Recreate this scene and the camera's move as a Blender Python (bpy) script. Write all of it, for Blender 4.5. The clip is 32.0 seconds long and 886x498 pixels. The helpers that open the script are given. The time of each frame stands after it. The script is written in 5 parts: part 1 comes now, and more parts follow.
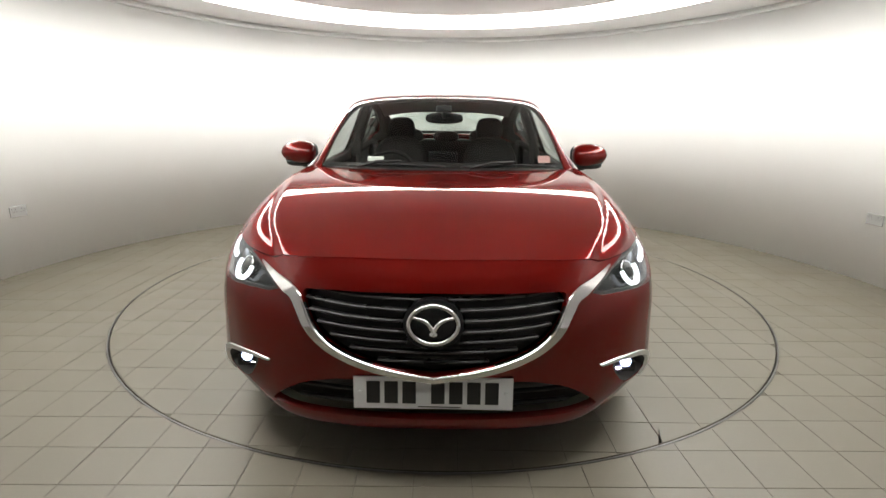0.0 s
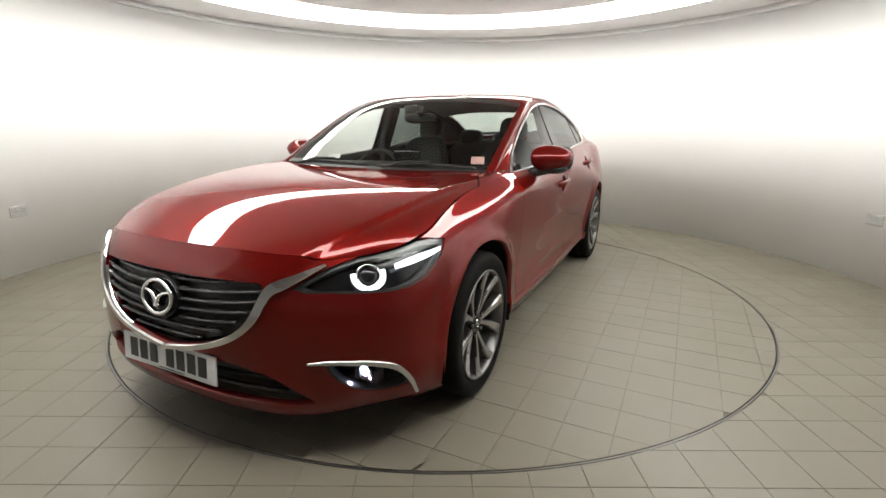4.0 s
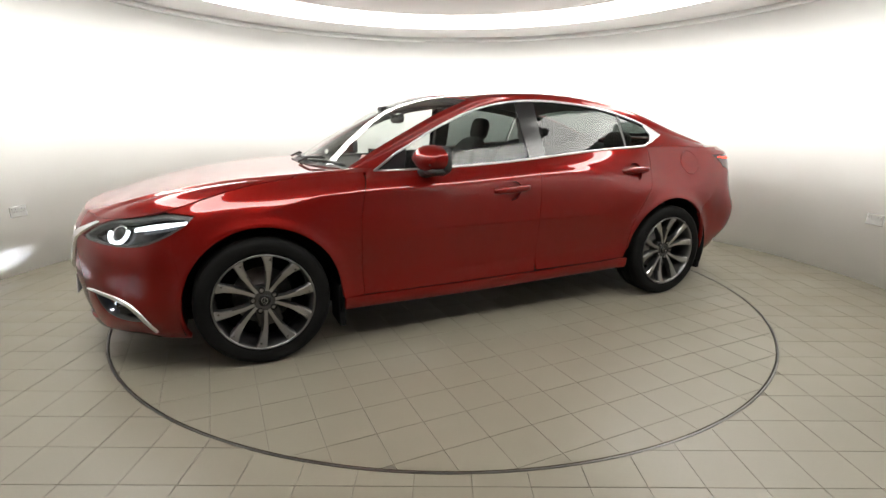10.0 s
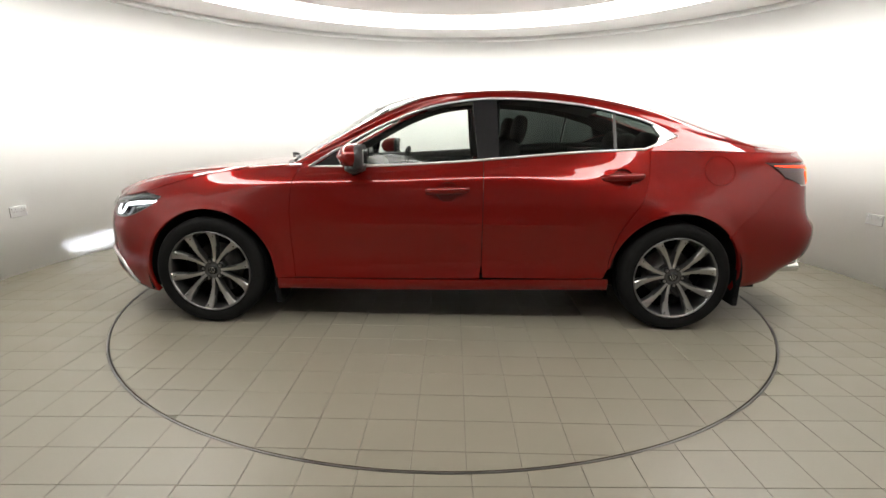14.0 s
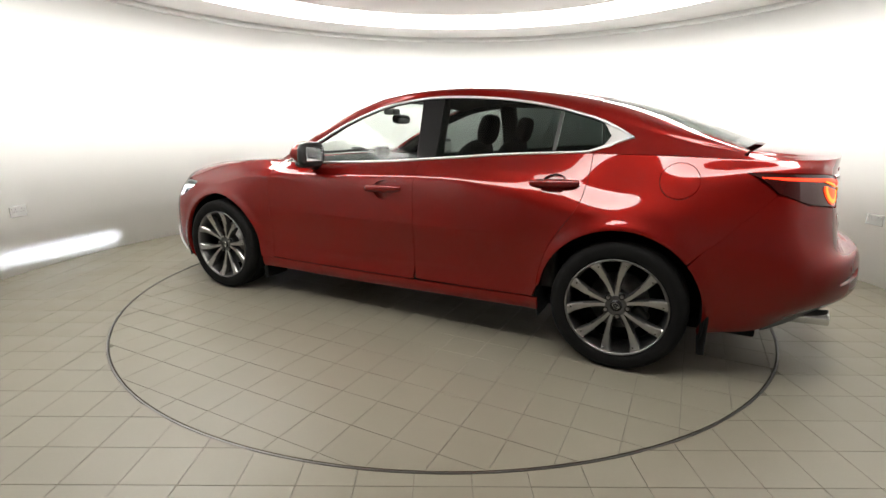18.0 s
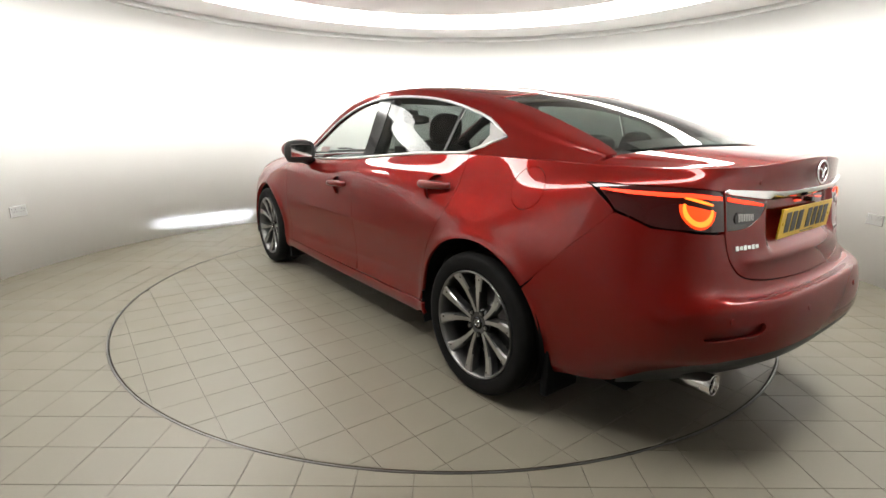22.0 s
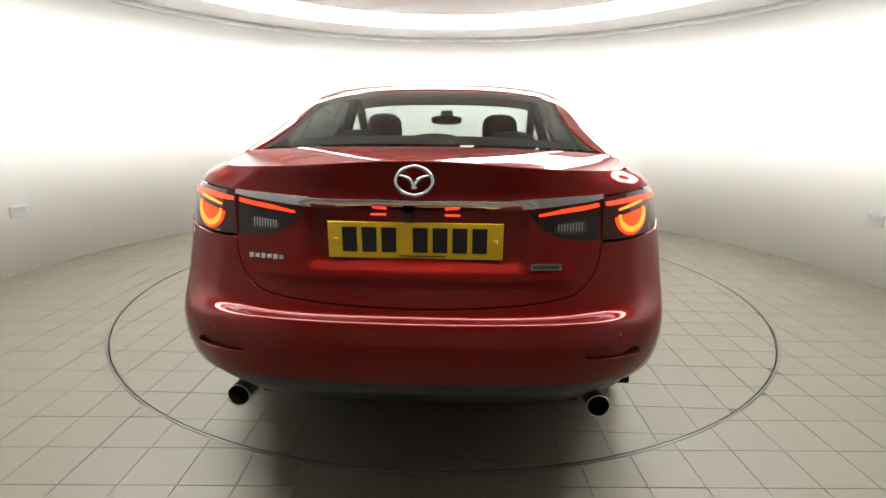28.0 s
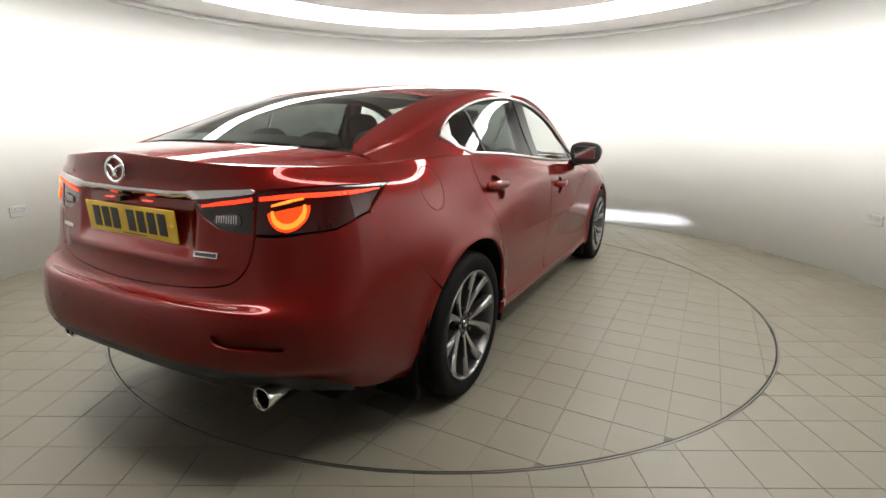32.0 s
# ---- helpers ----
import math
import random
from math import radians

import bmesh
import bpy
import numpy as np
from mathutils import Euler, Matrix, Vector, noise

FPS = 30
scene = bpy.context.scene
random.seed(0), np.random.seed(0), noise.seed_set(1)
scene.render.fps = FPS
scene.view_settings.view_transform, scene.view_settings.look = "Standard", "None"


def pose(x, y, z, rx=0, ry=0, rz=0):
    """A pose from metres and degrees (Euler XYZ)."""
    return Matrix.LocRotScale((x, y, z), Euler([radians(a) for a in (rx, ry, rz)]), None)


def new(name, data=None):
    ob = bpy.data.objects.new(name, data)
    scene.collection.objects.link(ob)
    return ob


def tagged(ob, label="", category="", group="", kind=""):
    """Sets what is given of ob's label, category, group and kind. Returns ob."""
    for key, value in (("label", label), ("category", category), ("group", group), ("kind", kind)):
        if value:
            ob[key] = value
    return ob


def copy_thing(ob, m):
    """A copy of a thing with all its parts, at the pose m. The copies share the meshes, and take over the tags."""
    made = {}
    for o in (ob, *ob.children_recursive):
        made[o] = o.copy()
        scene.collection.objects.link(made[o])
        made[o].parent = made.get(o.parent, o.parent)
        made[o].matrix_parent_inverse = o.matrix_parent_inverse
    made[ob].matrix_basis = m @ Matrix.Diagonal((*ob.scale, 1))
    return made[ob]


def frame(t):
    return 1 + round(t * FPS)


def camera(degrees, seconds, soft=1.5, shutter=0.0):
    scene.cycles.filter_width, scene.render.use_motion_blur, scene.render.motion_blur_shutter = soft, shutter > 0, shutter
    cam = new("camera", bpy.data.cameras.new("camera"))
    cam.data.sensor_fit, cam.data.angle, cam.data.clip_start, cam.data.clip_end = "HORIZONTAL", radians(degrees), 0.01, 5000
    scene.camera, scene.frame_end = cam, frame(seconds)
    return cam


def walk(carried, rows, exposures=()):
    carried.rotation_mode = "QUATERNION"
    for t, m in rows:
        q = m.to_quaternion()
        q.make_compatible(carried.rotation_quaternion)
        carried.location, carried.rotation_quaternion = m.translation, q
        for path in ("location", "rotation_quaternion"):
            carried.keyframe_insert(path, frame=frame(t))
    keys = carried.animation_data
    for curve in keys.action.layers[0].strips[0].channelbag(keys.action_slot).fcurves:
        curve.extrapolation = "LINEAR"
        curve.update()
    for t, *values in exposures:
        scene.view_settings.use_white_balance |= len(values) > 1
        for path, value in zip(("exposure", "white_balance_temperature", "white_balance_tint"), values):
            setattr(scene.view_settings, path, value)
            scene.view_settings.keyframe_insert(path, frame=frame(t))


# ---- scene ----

EYE = (-0.032, -3.759, 1.201)
cam = camera(84.2, 32.0)
VIEW = Matrix.Translation(EYE) @ pose(0, 0, 0, 0, 0, -0.43) @ pose(0, 0, 0, 90 - 13.85) @ pose(0, 0, 0, 0, 0, 0.59)
walk(cam, [(0.0, VIEW), (32.0, VIEW)], [(0.0, -0.22), (1.0, -0.2), (2.0, -0.05), (3.0, -0.19), (6.0, -0.14), (9.0, -0.02), (13.0, 0.05), (17.0, 0.05), (20.0, 0.12), (21.0, 0.13), (22.0, 0.12), (23.0, -0.1), (25.0, -0.1), (28.0, 0.18), (29.0, 0.18), (30.0, 0.15), (31.0, -0.14), (32.0, -0.12)])

# ---- world and light ----
world = bpy.data.worlds.new("world")
scene.world = world
world.use_nodes = True
world.node_tree.nodes["Background"].inputs["Color"].default_value = (0.9, 0.93, 1.0, 1)
world.node_tree.nodes["Background"].inputs["Strength"].default_value = 0.2
LAMP_POWER = 14.0

# ---- plan, in metres, round the turntable's centre ----
RW, WALL_Y = 3.49, -0.08      # curved wall
ROOM_H = 2.395
RT = 2.235                    # turntable
R_IN, R_OUT = 2.45, 2.82      # the light round the ceiling's raised middle
COVE = 0.085
TILE, TX, TY = 0.2035, 0.088, -2.312
GAP = 0.0022
OPEN_A = 38.0                 # half angle of the entrance


# ---- materials ----
def mat(name, color=(0.8, 0.8, 0.8), rough=0.5, metal=0.0, **extra):
    m = bpy.data.materials.new(name)
    m.use_nodes = True
    b = m.node_tree.nodes["Principled BSDF"]
    b.inputs["Base Color"].default_value = (*color, 1)
    b.inputs["Roughness"].default_value = rough
    b.inputs["Metallic"].default_value = metal
    for key, value in extra.items():
        b.inputs[key.replace("_", " ")].default_value = value
    return m


def node(m, kind, **values):
    n = m.node_tree.nodes.new(kind)
    for key, value in values.items():
        n.inputs[key].default_value = value
    return n


def link(m, a, out, b, inp):
    m.node_tree.links.new(a.outputs[out], b.inputs[inp])


def shader(m):
    return m.node_tree.nodes["Principled BSDF"]


def mottled(m, c1, c2, scale, fine=60.0, bump=0.05, depth=0.002, r1=None, r2=None, per_object=0.0):
    """Two scales of noise on colour and roughness, and fine relief."""
    tc = node(m, "ShaderNodeTexCoord")
    n1 = node(m, "ShaderNodeTexNoise", Scale=scale, Detail=4.0)
    n2 = node(m, "ShaderNodeTexNoise", Scale=fine, Detail=3.0)
    for n in (n1, n2):
        link(m, tc, "Object", n, "Vector")
    add = node(m, "ShaderNodeMath")
    add.operation = "MULTIPLY_ADD"
    link(m, n2, "Fac", add, 0)
    add.inputs[1].default_value = 0.35
    link(m, n1, "Fac", add, 2)
    last = add
    if per_object:
        info = node(m, "ShaderNodeObjectInfo")
        k = node(m, "ShaderNodeMath")
        k.operation = "MULTIPLY_ADD"
        link(m, info, "Random", k, 0)
        k.inputs[1].default_value = per_object
        link(m, add, 0, k, 2)
        last = k
    ramp = node(m, "ShaderNodeMapRange")
    ramp.inputs["From Min"].default_value, ramp.inputs["From Max"].default_value = 0.45, 0.95 + per_object
    link(m, last, 0, ramp, "Value")
    mix = m.node_tree.nodes.new("ShaderNodeMix")
    mix.data_type = "RGBA"
    mix.inputs["A"].default_value, mix.inputs["B"].default_value = (*c1, 1), (*c2, 1)
    mix.inputs[6].default_value, mix.inputs[7].default_value = (*c1, 1), (*c2, 1)
    m.node_tree.links.new(ramp.outputs[0], mix.inputs[0])
    m.node_tree.links.new(mix.outputs[2], shader(m).inputs["Base Color"])
    if r1 is not None:
        rr = node(m, "ShaderNodeMapRange")
        rr.inputs["From Min"].default_value, rr.inputs["From Max"].default_value = 0.3, 0.7
        rr.inputs["To Min"].default_value, rr.inputs["To Max"].default_value = r1, r2
        link(m, n1, "Fac", rr, "Value")
        link(m, rr, 0, shader(m), "Roughness")
    b = node(m, "ShaderNodeBump", Strength=bump, Distance=depth)
    link(m, n2, "Fac", b, "Height")
    link(m, b, "Normal", shader(m), "Normal")
    return m


WALL = mottled(mat("wall_paint", (0.8, 0.79, 0.775), 0.55), (0.86, 0.862, 0.855), (0.885, 0.887, 0.88), 1.2, 180, 0.05, 0.001, 0.5, 0.6)
CEIL = mottled(mat("ceiling_paint", (0.8, 0.79, 0.78), 0.7), (0.86, 0.855, 0.85), (0.88, 0.875, 0.87), 1.0, 120, 0.04, 0.001)
TILE_MAT = mottled(mat("floor_tile", (0.25, 0.24, 0.20), 0.4), (0.157, 0.1425, 0.110), (0.180, 0.163, 0.127), 2.2, 90, 0.06, 0.001, 0.34, 0.5, 0.15)
BAY = mottled(mat("bay_paint", (0.12, 0.12, 0.12), 0.7), (0.52, 0.512, 0.505), (0.56, 0.552, 0.545), 1.5, 120, 0.05, 0.001)
GROUT = mottled(mat("grout", (0.1, 0.09, 0.08), 0.9), (0.100, 0.090, 0.070), (0.125, 0.113, 0.089), 6, 150, 0.2, 0.001)
ALU = mottled(mat("aluminium", (0.6, 0.6, 0.6), 0.3, 1.0), (0.20, 0.196, 0.19), (0.28, 0.275, 0.265), 5, 200, 0.05, 0.0005, 0.3, 0.42)
DISC = mottled(mat("disc_paint", (0.73, 0.70, 0.69), 0.7), (0.71, 0.68, 0.672), (0.75, 0.72, 0.71), 1.0, 120, 0.04, 0.001, 0.6, 0.7)
GROOVE = mat("dark_groove", (0.03, 0.03, 0.03), 0.7)
PLASTIC_WHITE = mat("white_plastic", (0.40, 0.40, 0.39), 0.35)
LIGHT = mat("light_diffuser", (0.9, 0.9, 0.9), 0.5)
shader(LIGHT).inputs["Emission Color"].default_value = (1.0, 0.985, 0.93, 1)
shader(LIGHT).inputs["Emission Strength"].default_value = LAMP_POWER


# ---- mesh helpers ----
def mesh_ob(name, bm, material, parent=None, smooth=False):
    me = bpy.data.meshes.new(name)
    bm.normal_update()
    bm.to_mesh(me)
    bm.free()
    if smooth:
        me.shade_smooth()
    for m in material if isinstance(material, (list, tuple)) else [material]:
        me.materials.append(m)
    ob = new(name, me)
    ob.parent = parent
    return ob


def part(name, bm, material, parent, label="", smooth=False):
    ob = mesh_ob(name, bm, material, parent, smooth)
    if label:
        ob["label"] = label
    return ob


def box(sx, sy, sz, at=(0, 0, 0), bevel=0.0, segments=2):
    bm = bmesh.new()
    bmesh.ops.create_cube(bm, size=1, matrix=Matrix.Translation(at) @ Matrix.Diagonal((sx, sy, sz, 1)))
    if bevel:
        bmesh.ops.bevel(bm, geom=bm.edges[:], offset=bevel, segments=segments, affect="EDGES", profile=0.5)
    return bm


def lathe(profile, a0=0.0, a1=360.0, n=160, closed=True):
    """Turns a closed profile of (radius, height) round the z axis."""
    bm = bmesh.new()
    full = abs(a1 - a0) >= 359.9
    rings = []
    for i in range(n if full else n + 1):
        a = radians(a0 + (a1 - a0) * i / n)
        rings.append([bm.verts.new((r * math.cos(a), r * math.sin(a), z)) for r, z in profile])
    m = len(profile)
    for i in range(n):
        p, q = rings[i], rings[(i + 1) % len(rings)]
        for j in range(m if closed else m - 1):
            bm.faces.new((p[j], q[j], q[(j + 1) % m], p[(j + 1) % m]))
    if not full and closed:
        bm.faces.new(rings[0])
        bm.faces.new(rings[-1][::-1])
    bmesh.ops.recalc_face_normals(bm, faces=bm.faces[:])
    return bm


def slab(poly, z0, z1, bevel=0.0008):
    """A flat piece with a small chamfer round its top."""
    bm = bmesh.new()
    cx, cy = sum(p[0] for p in poly) / len(poly), sum(p[1] for p in poly) / len(poly)
    top = []
    for x, y in poly:
        d = math.hypot(x - cx, y - cy) or 1
        k = 1 - bevel * 1.4 / d
        top.append((cx + (x - cx) * k, cy + (y - cy) * k))
    a = [bm.verts.new((x, y, z0)) for x, y in poly]
    b = [bm.verts.new((x, y, z1 - bevel)) for x, y in poly]
    c = [bm.verts.new((x, y, z1)) for x, y in top]
    n = len(poly)
    for i in range(n):
        j = (i + 1) % n
        bm.faces.new((a[i], a[j], b[j], b[i]))
        bm.faces.new((b[i], b[j], c[j], c[i]))
    bm.faces.new(c)
    return bm


# ---- structure ----
def build_room():
    a0, a1 = -90 + OPEN_A, 270 - OPEN_A
    wall = mesh_ob("wall_round", lathe([(RW, -0.05), (RW, ROOM_H + 0.1), (RW + 0.15, ROOM_H + 0.1), (RW + 0.15, -0.05)], a0, a1, 220), WALL, smooth=False)
    wall.location = (0, WALL_Y, 0)
    for p in wall.data.polygons:
        p.use_smooth = abs(p.normal.z) < 0.5 and len(p.vertices) == 4 and p.area < 0.5
    tagged(wall, "smooth white painted curved studio wall", "wall", kind="structure")
    trim = mesh_ob("trim", lathe([(RW - 0.001, ROOM_H - 0.06), (RW - 0.012, ROOM_H - 0.055), (RW - 0.018, ROOM_H - 0.04), (RW - 0.012, ROOM_H - 0.028), (RW - 0.001, ROOM_H - 0.025)], a0, a1, 220), WALL, smooth=True)
    trim.location = (0, WALL_Y, 0)
    tagged(trim, "thin white moulding round the top of the wall", "moulding", kind="structure")
    # entrance bay, where the camera stands
    xo = RW * math.sin(radians(OPEN_A))
    yo = WALL_Y - RW * math.cos(radians(OPEN_A))
    y_end = -6.5
    for i, sx in enumerate((-1, 1)):
        w = mesh_ob("wall_west" if sx < 0 else "wall_east", box(0.15, yo - y_end, ROOM_H + 0.15, (sx * (xo + 0.077), (yo + y_end) / 2, (ROOM_H + 0.05) / 2)), BAY)
        tagged(w, "plain grey wall of the entrance bay", "wall", kind="structure")
    w = mesh_ob("wall_south", box(2 * xo + 0.3, 0.15, ROOM_H + 0.15, (0, y_end - 0.078, (ROOM_H + 0.05) / 2)), BAY)
    tagged(w, "plain grey wall behind the camera", "wall", kind="structure")
    # ceiling: outer soffit, inner disc, cover
    c = mesh_ob("ceiling", lathe([(R_OUT, ROOM_H), (RW + 0.3, ROOM_H), (RW + 0.3, ROOM_H + 0.05), (R_OUT, ROOM_H + 0.05)], n=200), CEIL)
    tagged(c, "white painted ceiling ring round the light", "ceiling", kind="structure")
    c2 = mesh_ob("ceiling_inner", lathe([(0.001, ROOM_H + COVE - 0.004), (R_IN - 0.002, ROOM_H + COVE - 0.004), (R_IN - 0.002, ROOM_H + COVE + 0.05), (0.001, ROOM_H + COVE + 0.05)], n=200), DISC)
    tagged(c2, "pale raised round ceiling above the light", "ceiling", kind="structure")
    c3 = mesh_ob("ceiling_bay", box(2 * xo + 0.3, yo - y_end, 0.05, (0, (yo + y_end) / 2, ROOM_H + 0.11)), BAY)
    tagged(c3, "grey ceiling of the entrance bay", "ceiling", kind="structure")
    # step of the raised ceiling and the glowing band on it
    rise = mesh_ob("ceiling_cove", lathe([(R_OUT + 0.012, ROOM_H + 0.052), (R_OUT + 0.05, ROOM_H + 0.052), (R_OUT + 0.05, ROOM_H + COVE + 0.05), (R_OUT + 0.012, ROOM_H + COVE + 0.05)], n=200), CEIL)
    tagged(rise, "white upright step of the raised ceiling", "ceiling", kind="structure")
    lamp = new("ceiling_light")
    z0, z1 = ROOM_H + 0.008, ROOM_H + COVE
    part("diffuser", lathe([(R_OUT - 0.002, z0), (R_OUT - 0.008, z1 - 0.012), (R_OUT - 0.020, z1), (R_IN, z1), (R_IN, z1 + 0.006), (R_OUT + 0.008, z1 + 0.006), (R_OUT + 0.008, z0)], n=200), LIGHT, lamp, "glowing white diffuser, bent from the step to the ceiling")
    part("rail", lathe([(R_OUT - 0.006, ROOM_H + 0.001), (R_OUT - 0.006, z0 - 0.001), (R_OUT + 0.010, z0 - 0.001), (R_OUT + 0.010, ROOM_H + 0.001)], n=200), CEIL, lamp, "thin white edge rail")
    tagged(lamp, "large glowing white ring light round the raised ceiling", "ceiling light")
    # ground under the tiles
    g = mesh_ob("floor", lathe([(RT + 0.014, -0.004), (RW + 0.3, -0.004), (RW + 0.3, -0.1), (RT + 0.014, -0.1)], n=200), GROUT)
    tagged(g, "beige square ceramic floor tiles with dark joints", "floor", kind="structure")
    b = mesh_ob("floor_bay", box(2 * xo, yo - y_end, 0.1, (0, (yo + y_end) / 2, -0.052)), TILE_MAT)
    tagged(b, "beige tiled floor of the entrance bay", "floor", kind="structure")
    e = mesh_ob("trim_ring", lathe([(RT + 0.006, -0.02), (RT + 0.006, 0.001), (RT + 0.007, 0.002), (RT + 0.012, 0.002), (RT + 0.013, 0.0), (RT + 0.013, -0.02)], n=260), ALU)
    tagged(e, "thin aluminium edge strip round the turntable", "edge strip", kind="structure")
    gr = mesh_ob("ground", box(14, 14, 0.1, (0, 0, -0.2)), GROOVE)
    tagged(gr, "dark concrete base below the floor", "ground", kind="structure")
    return g


def square(i, j, n=1):
    """The outline of tile i, j, each side cut in n."""
    x0, y0 = TX + i * TILE + GAP / 2, TY + j * TILE + GAP / 2
    w = TILE - GAP
    c = [(x0, y0), (x0 + w, y0), (x0 + w, y0 + w), (x0, y0 + w)]
    out = []
    for k in range(4):
        (ax, ay), (bx, by) = c[k], c[(k + 1) % 4]
        out += [(ax + (bx - ax) * q / n, ay + (by - ay) * q / n) for q in range(n)]
    return out


def clean(poly, eps=1e-4):
    out = []
    for p in poly:
        if not out or math.dist(p, out[-1]) > eps:
            out.append(p)
    if len(out) > 1 and math.dist(out[0], out[-1]) < eps:
        out.pop()
    return out


def area(poly):
    return 0.5 * sum(a[0] * b[1] - b[0] * a[1] for a, b in zip(poly, poly[1:] + poly[:1]))


def merge(target, bm):
    me = bpy.data.meshes.new("tmp")
    bm.to_mesh(me)
    bm.free()
    target.from_mesh(me)
    bpy.data.meshes.remove(me)


def build_tiles(floor, table):
    rnd = random.Random(4)
    far_floor, far_table = [], []
    near = []
    r_edge = RT + 0.016
    for i in range(-20, 20):
        for j in range(-8, 32):
            ds = [math.hypot(*p) for p in square(i, j)]
            cx, cy = TX + (i + 0.5) * TILE, TY + (j + 0.5) * TILE
            dc = math.hypot(cx, cy)
            if max(ds) > r_edge and (dc < RW + 0.10 or (abs(cx) < 2.03 and -3.6 < cy < -1.8)):
                poly = square(i, j, 10 if min(ds) < r_edge else 1)
                poly = clean([p if math.hypot(*p) > r_edge else (p[0] * r_edge / math.hypot(*p), p[1] * r_edge / math.hypot(*p)) for p in poly])
                if len(poly) > 2 and area(poly) > 0.0008:
                    near.append((cy, poly, floor))
            if min(ds) < RT - 0.004:
                r = RT - 0.002
                poly = square(i, j, 10 if max(ds) > r else 1)
                poly = clean([p if math.hypot(*p) < r else (p[0] * r / math.hypot(*p), p[1] * r / math.hypot(*p)) for p in poly])
                if len(poly) > 2 and area(poly) > 0.0008:
                    near.append((0, poly, table))
    near.sort(key=lambda q: q[0])
    count = {floor: 0, table: 0}
    rest = {floor: bmesh.new(), table: bmesh.new()}
    shared = None
    for cy, poly, owner in near:
        dz = rnd.uniform(-0.0006, 0.0002)
        count[owner] += 1
        if count[owner] <= 290:
            if len(poly) == 4:
                if shared is None:
                    h = (TILE - GAP) / 2
                    bm = slab([(-h, -h), (h, -h), (h, h), (-h, h)], -0.011, 0.0)
                    shared = bpy.data.meshes.new("tile")
                    bm.to_mesh(shared)
                    bm.free()
                    shared.materials.append(TILE_MAT)
                ob = new("tile", shared)
                ob.parent = owner
                ob.location = ((poly[0][0] + poly[2][0]) / 2, (poly[0][1] + poly[2][1]) / 2, dz)
            else:
                part("tile", slab(poly, -0.011, dz), TILE_MAT, owner)
        else:
            merge(rest[owner], slab(poly, -0.011, dz))
    for owner, bm in rest.items():
        if bm.verts:
            tagged(part("tiles", bm, TILE_MAT, owner), kind="stuff")


def build_turntable():
    t = mesh_ob("turntable", lathe([(0.001, -0.004), (RT - 0.001, -0.004), (RT - 0.001, 0.0), (RT, 0.0), (RT, -0.06), (0.001, -0.06)], n=260), GROUT)
    tagged(t, "round turntable in the floor, covered with beige square tiles", "turntable")
    return t


def build_socket():
    s = new("power_socket")
    part("plate", box(0.147, 0.010, 0.088, (0, -0.005, 0), 0.003), PLASTIC_WHITE, s)
    for sx in (-1, 1):
        part("rocker", box(0.012, 0.006, 0.02, (sx * 0.055, -0.012, 0.02), 0.002), PLASTIC_WHITE, s)
        bm = box(0.005, 0.003, 0.009, (sx * 0.03, -0.0105, 0.022))
        for dx in (-0.011, 0.011):
            merge(bm, box(0.0065, 0.003, 0.004, (sx * 0.03 + dx, -0.0105, 0.0)))
        part("pin_holes", bm, GROOVE, s)
    return tagged(s, "white plastic double power socket on the wall", "socket", "sockets on the wall")


def on_wall(az, z):
    """A pose on the wall's inner face; az in degrees from +x."""
    a = radians(az)
    return pose(RW * math.cos(a), WALL_Y + RW * math.sin(a), z, 0, 0, az - 90)


room_floor = build_room()
sock = build_socket()
sock.matrix_basis = on_wall(3.3, 0.517)
copy_thing(sock, on_wall(180 - 4.9, 0.506))
turntable = build_turntable()

# ---- the car: surfaces ----
from mathutils.geometry import delaunay_2d_cdt


# x to the car's left, its front towards -y, the wheels' middle at y = 0.
def net(*columns):
    return np.array([[columns[i][j:j + 3] for j in range(0, len(columns[i]), 3)] for i in range(len(columns))], float)


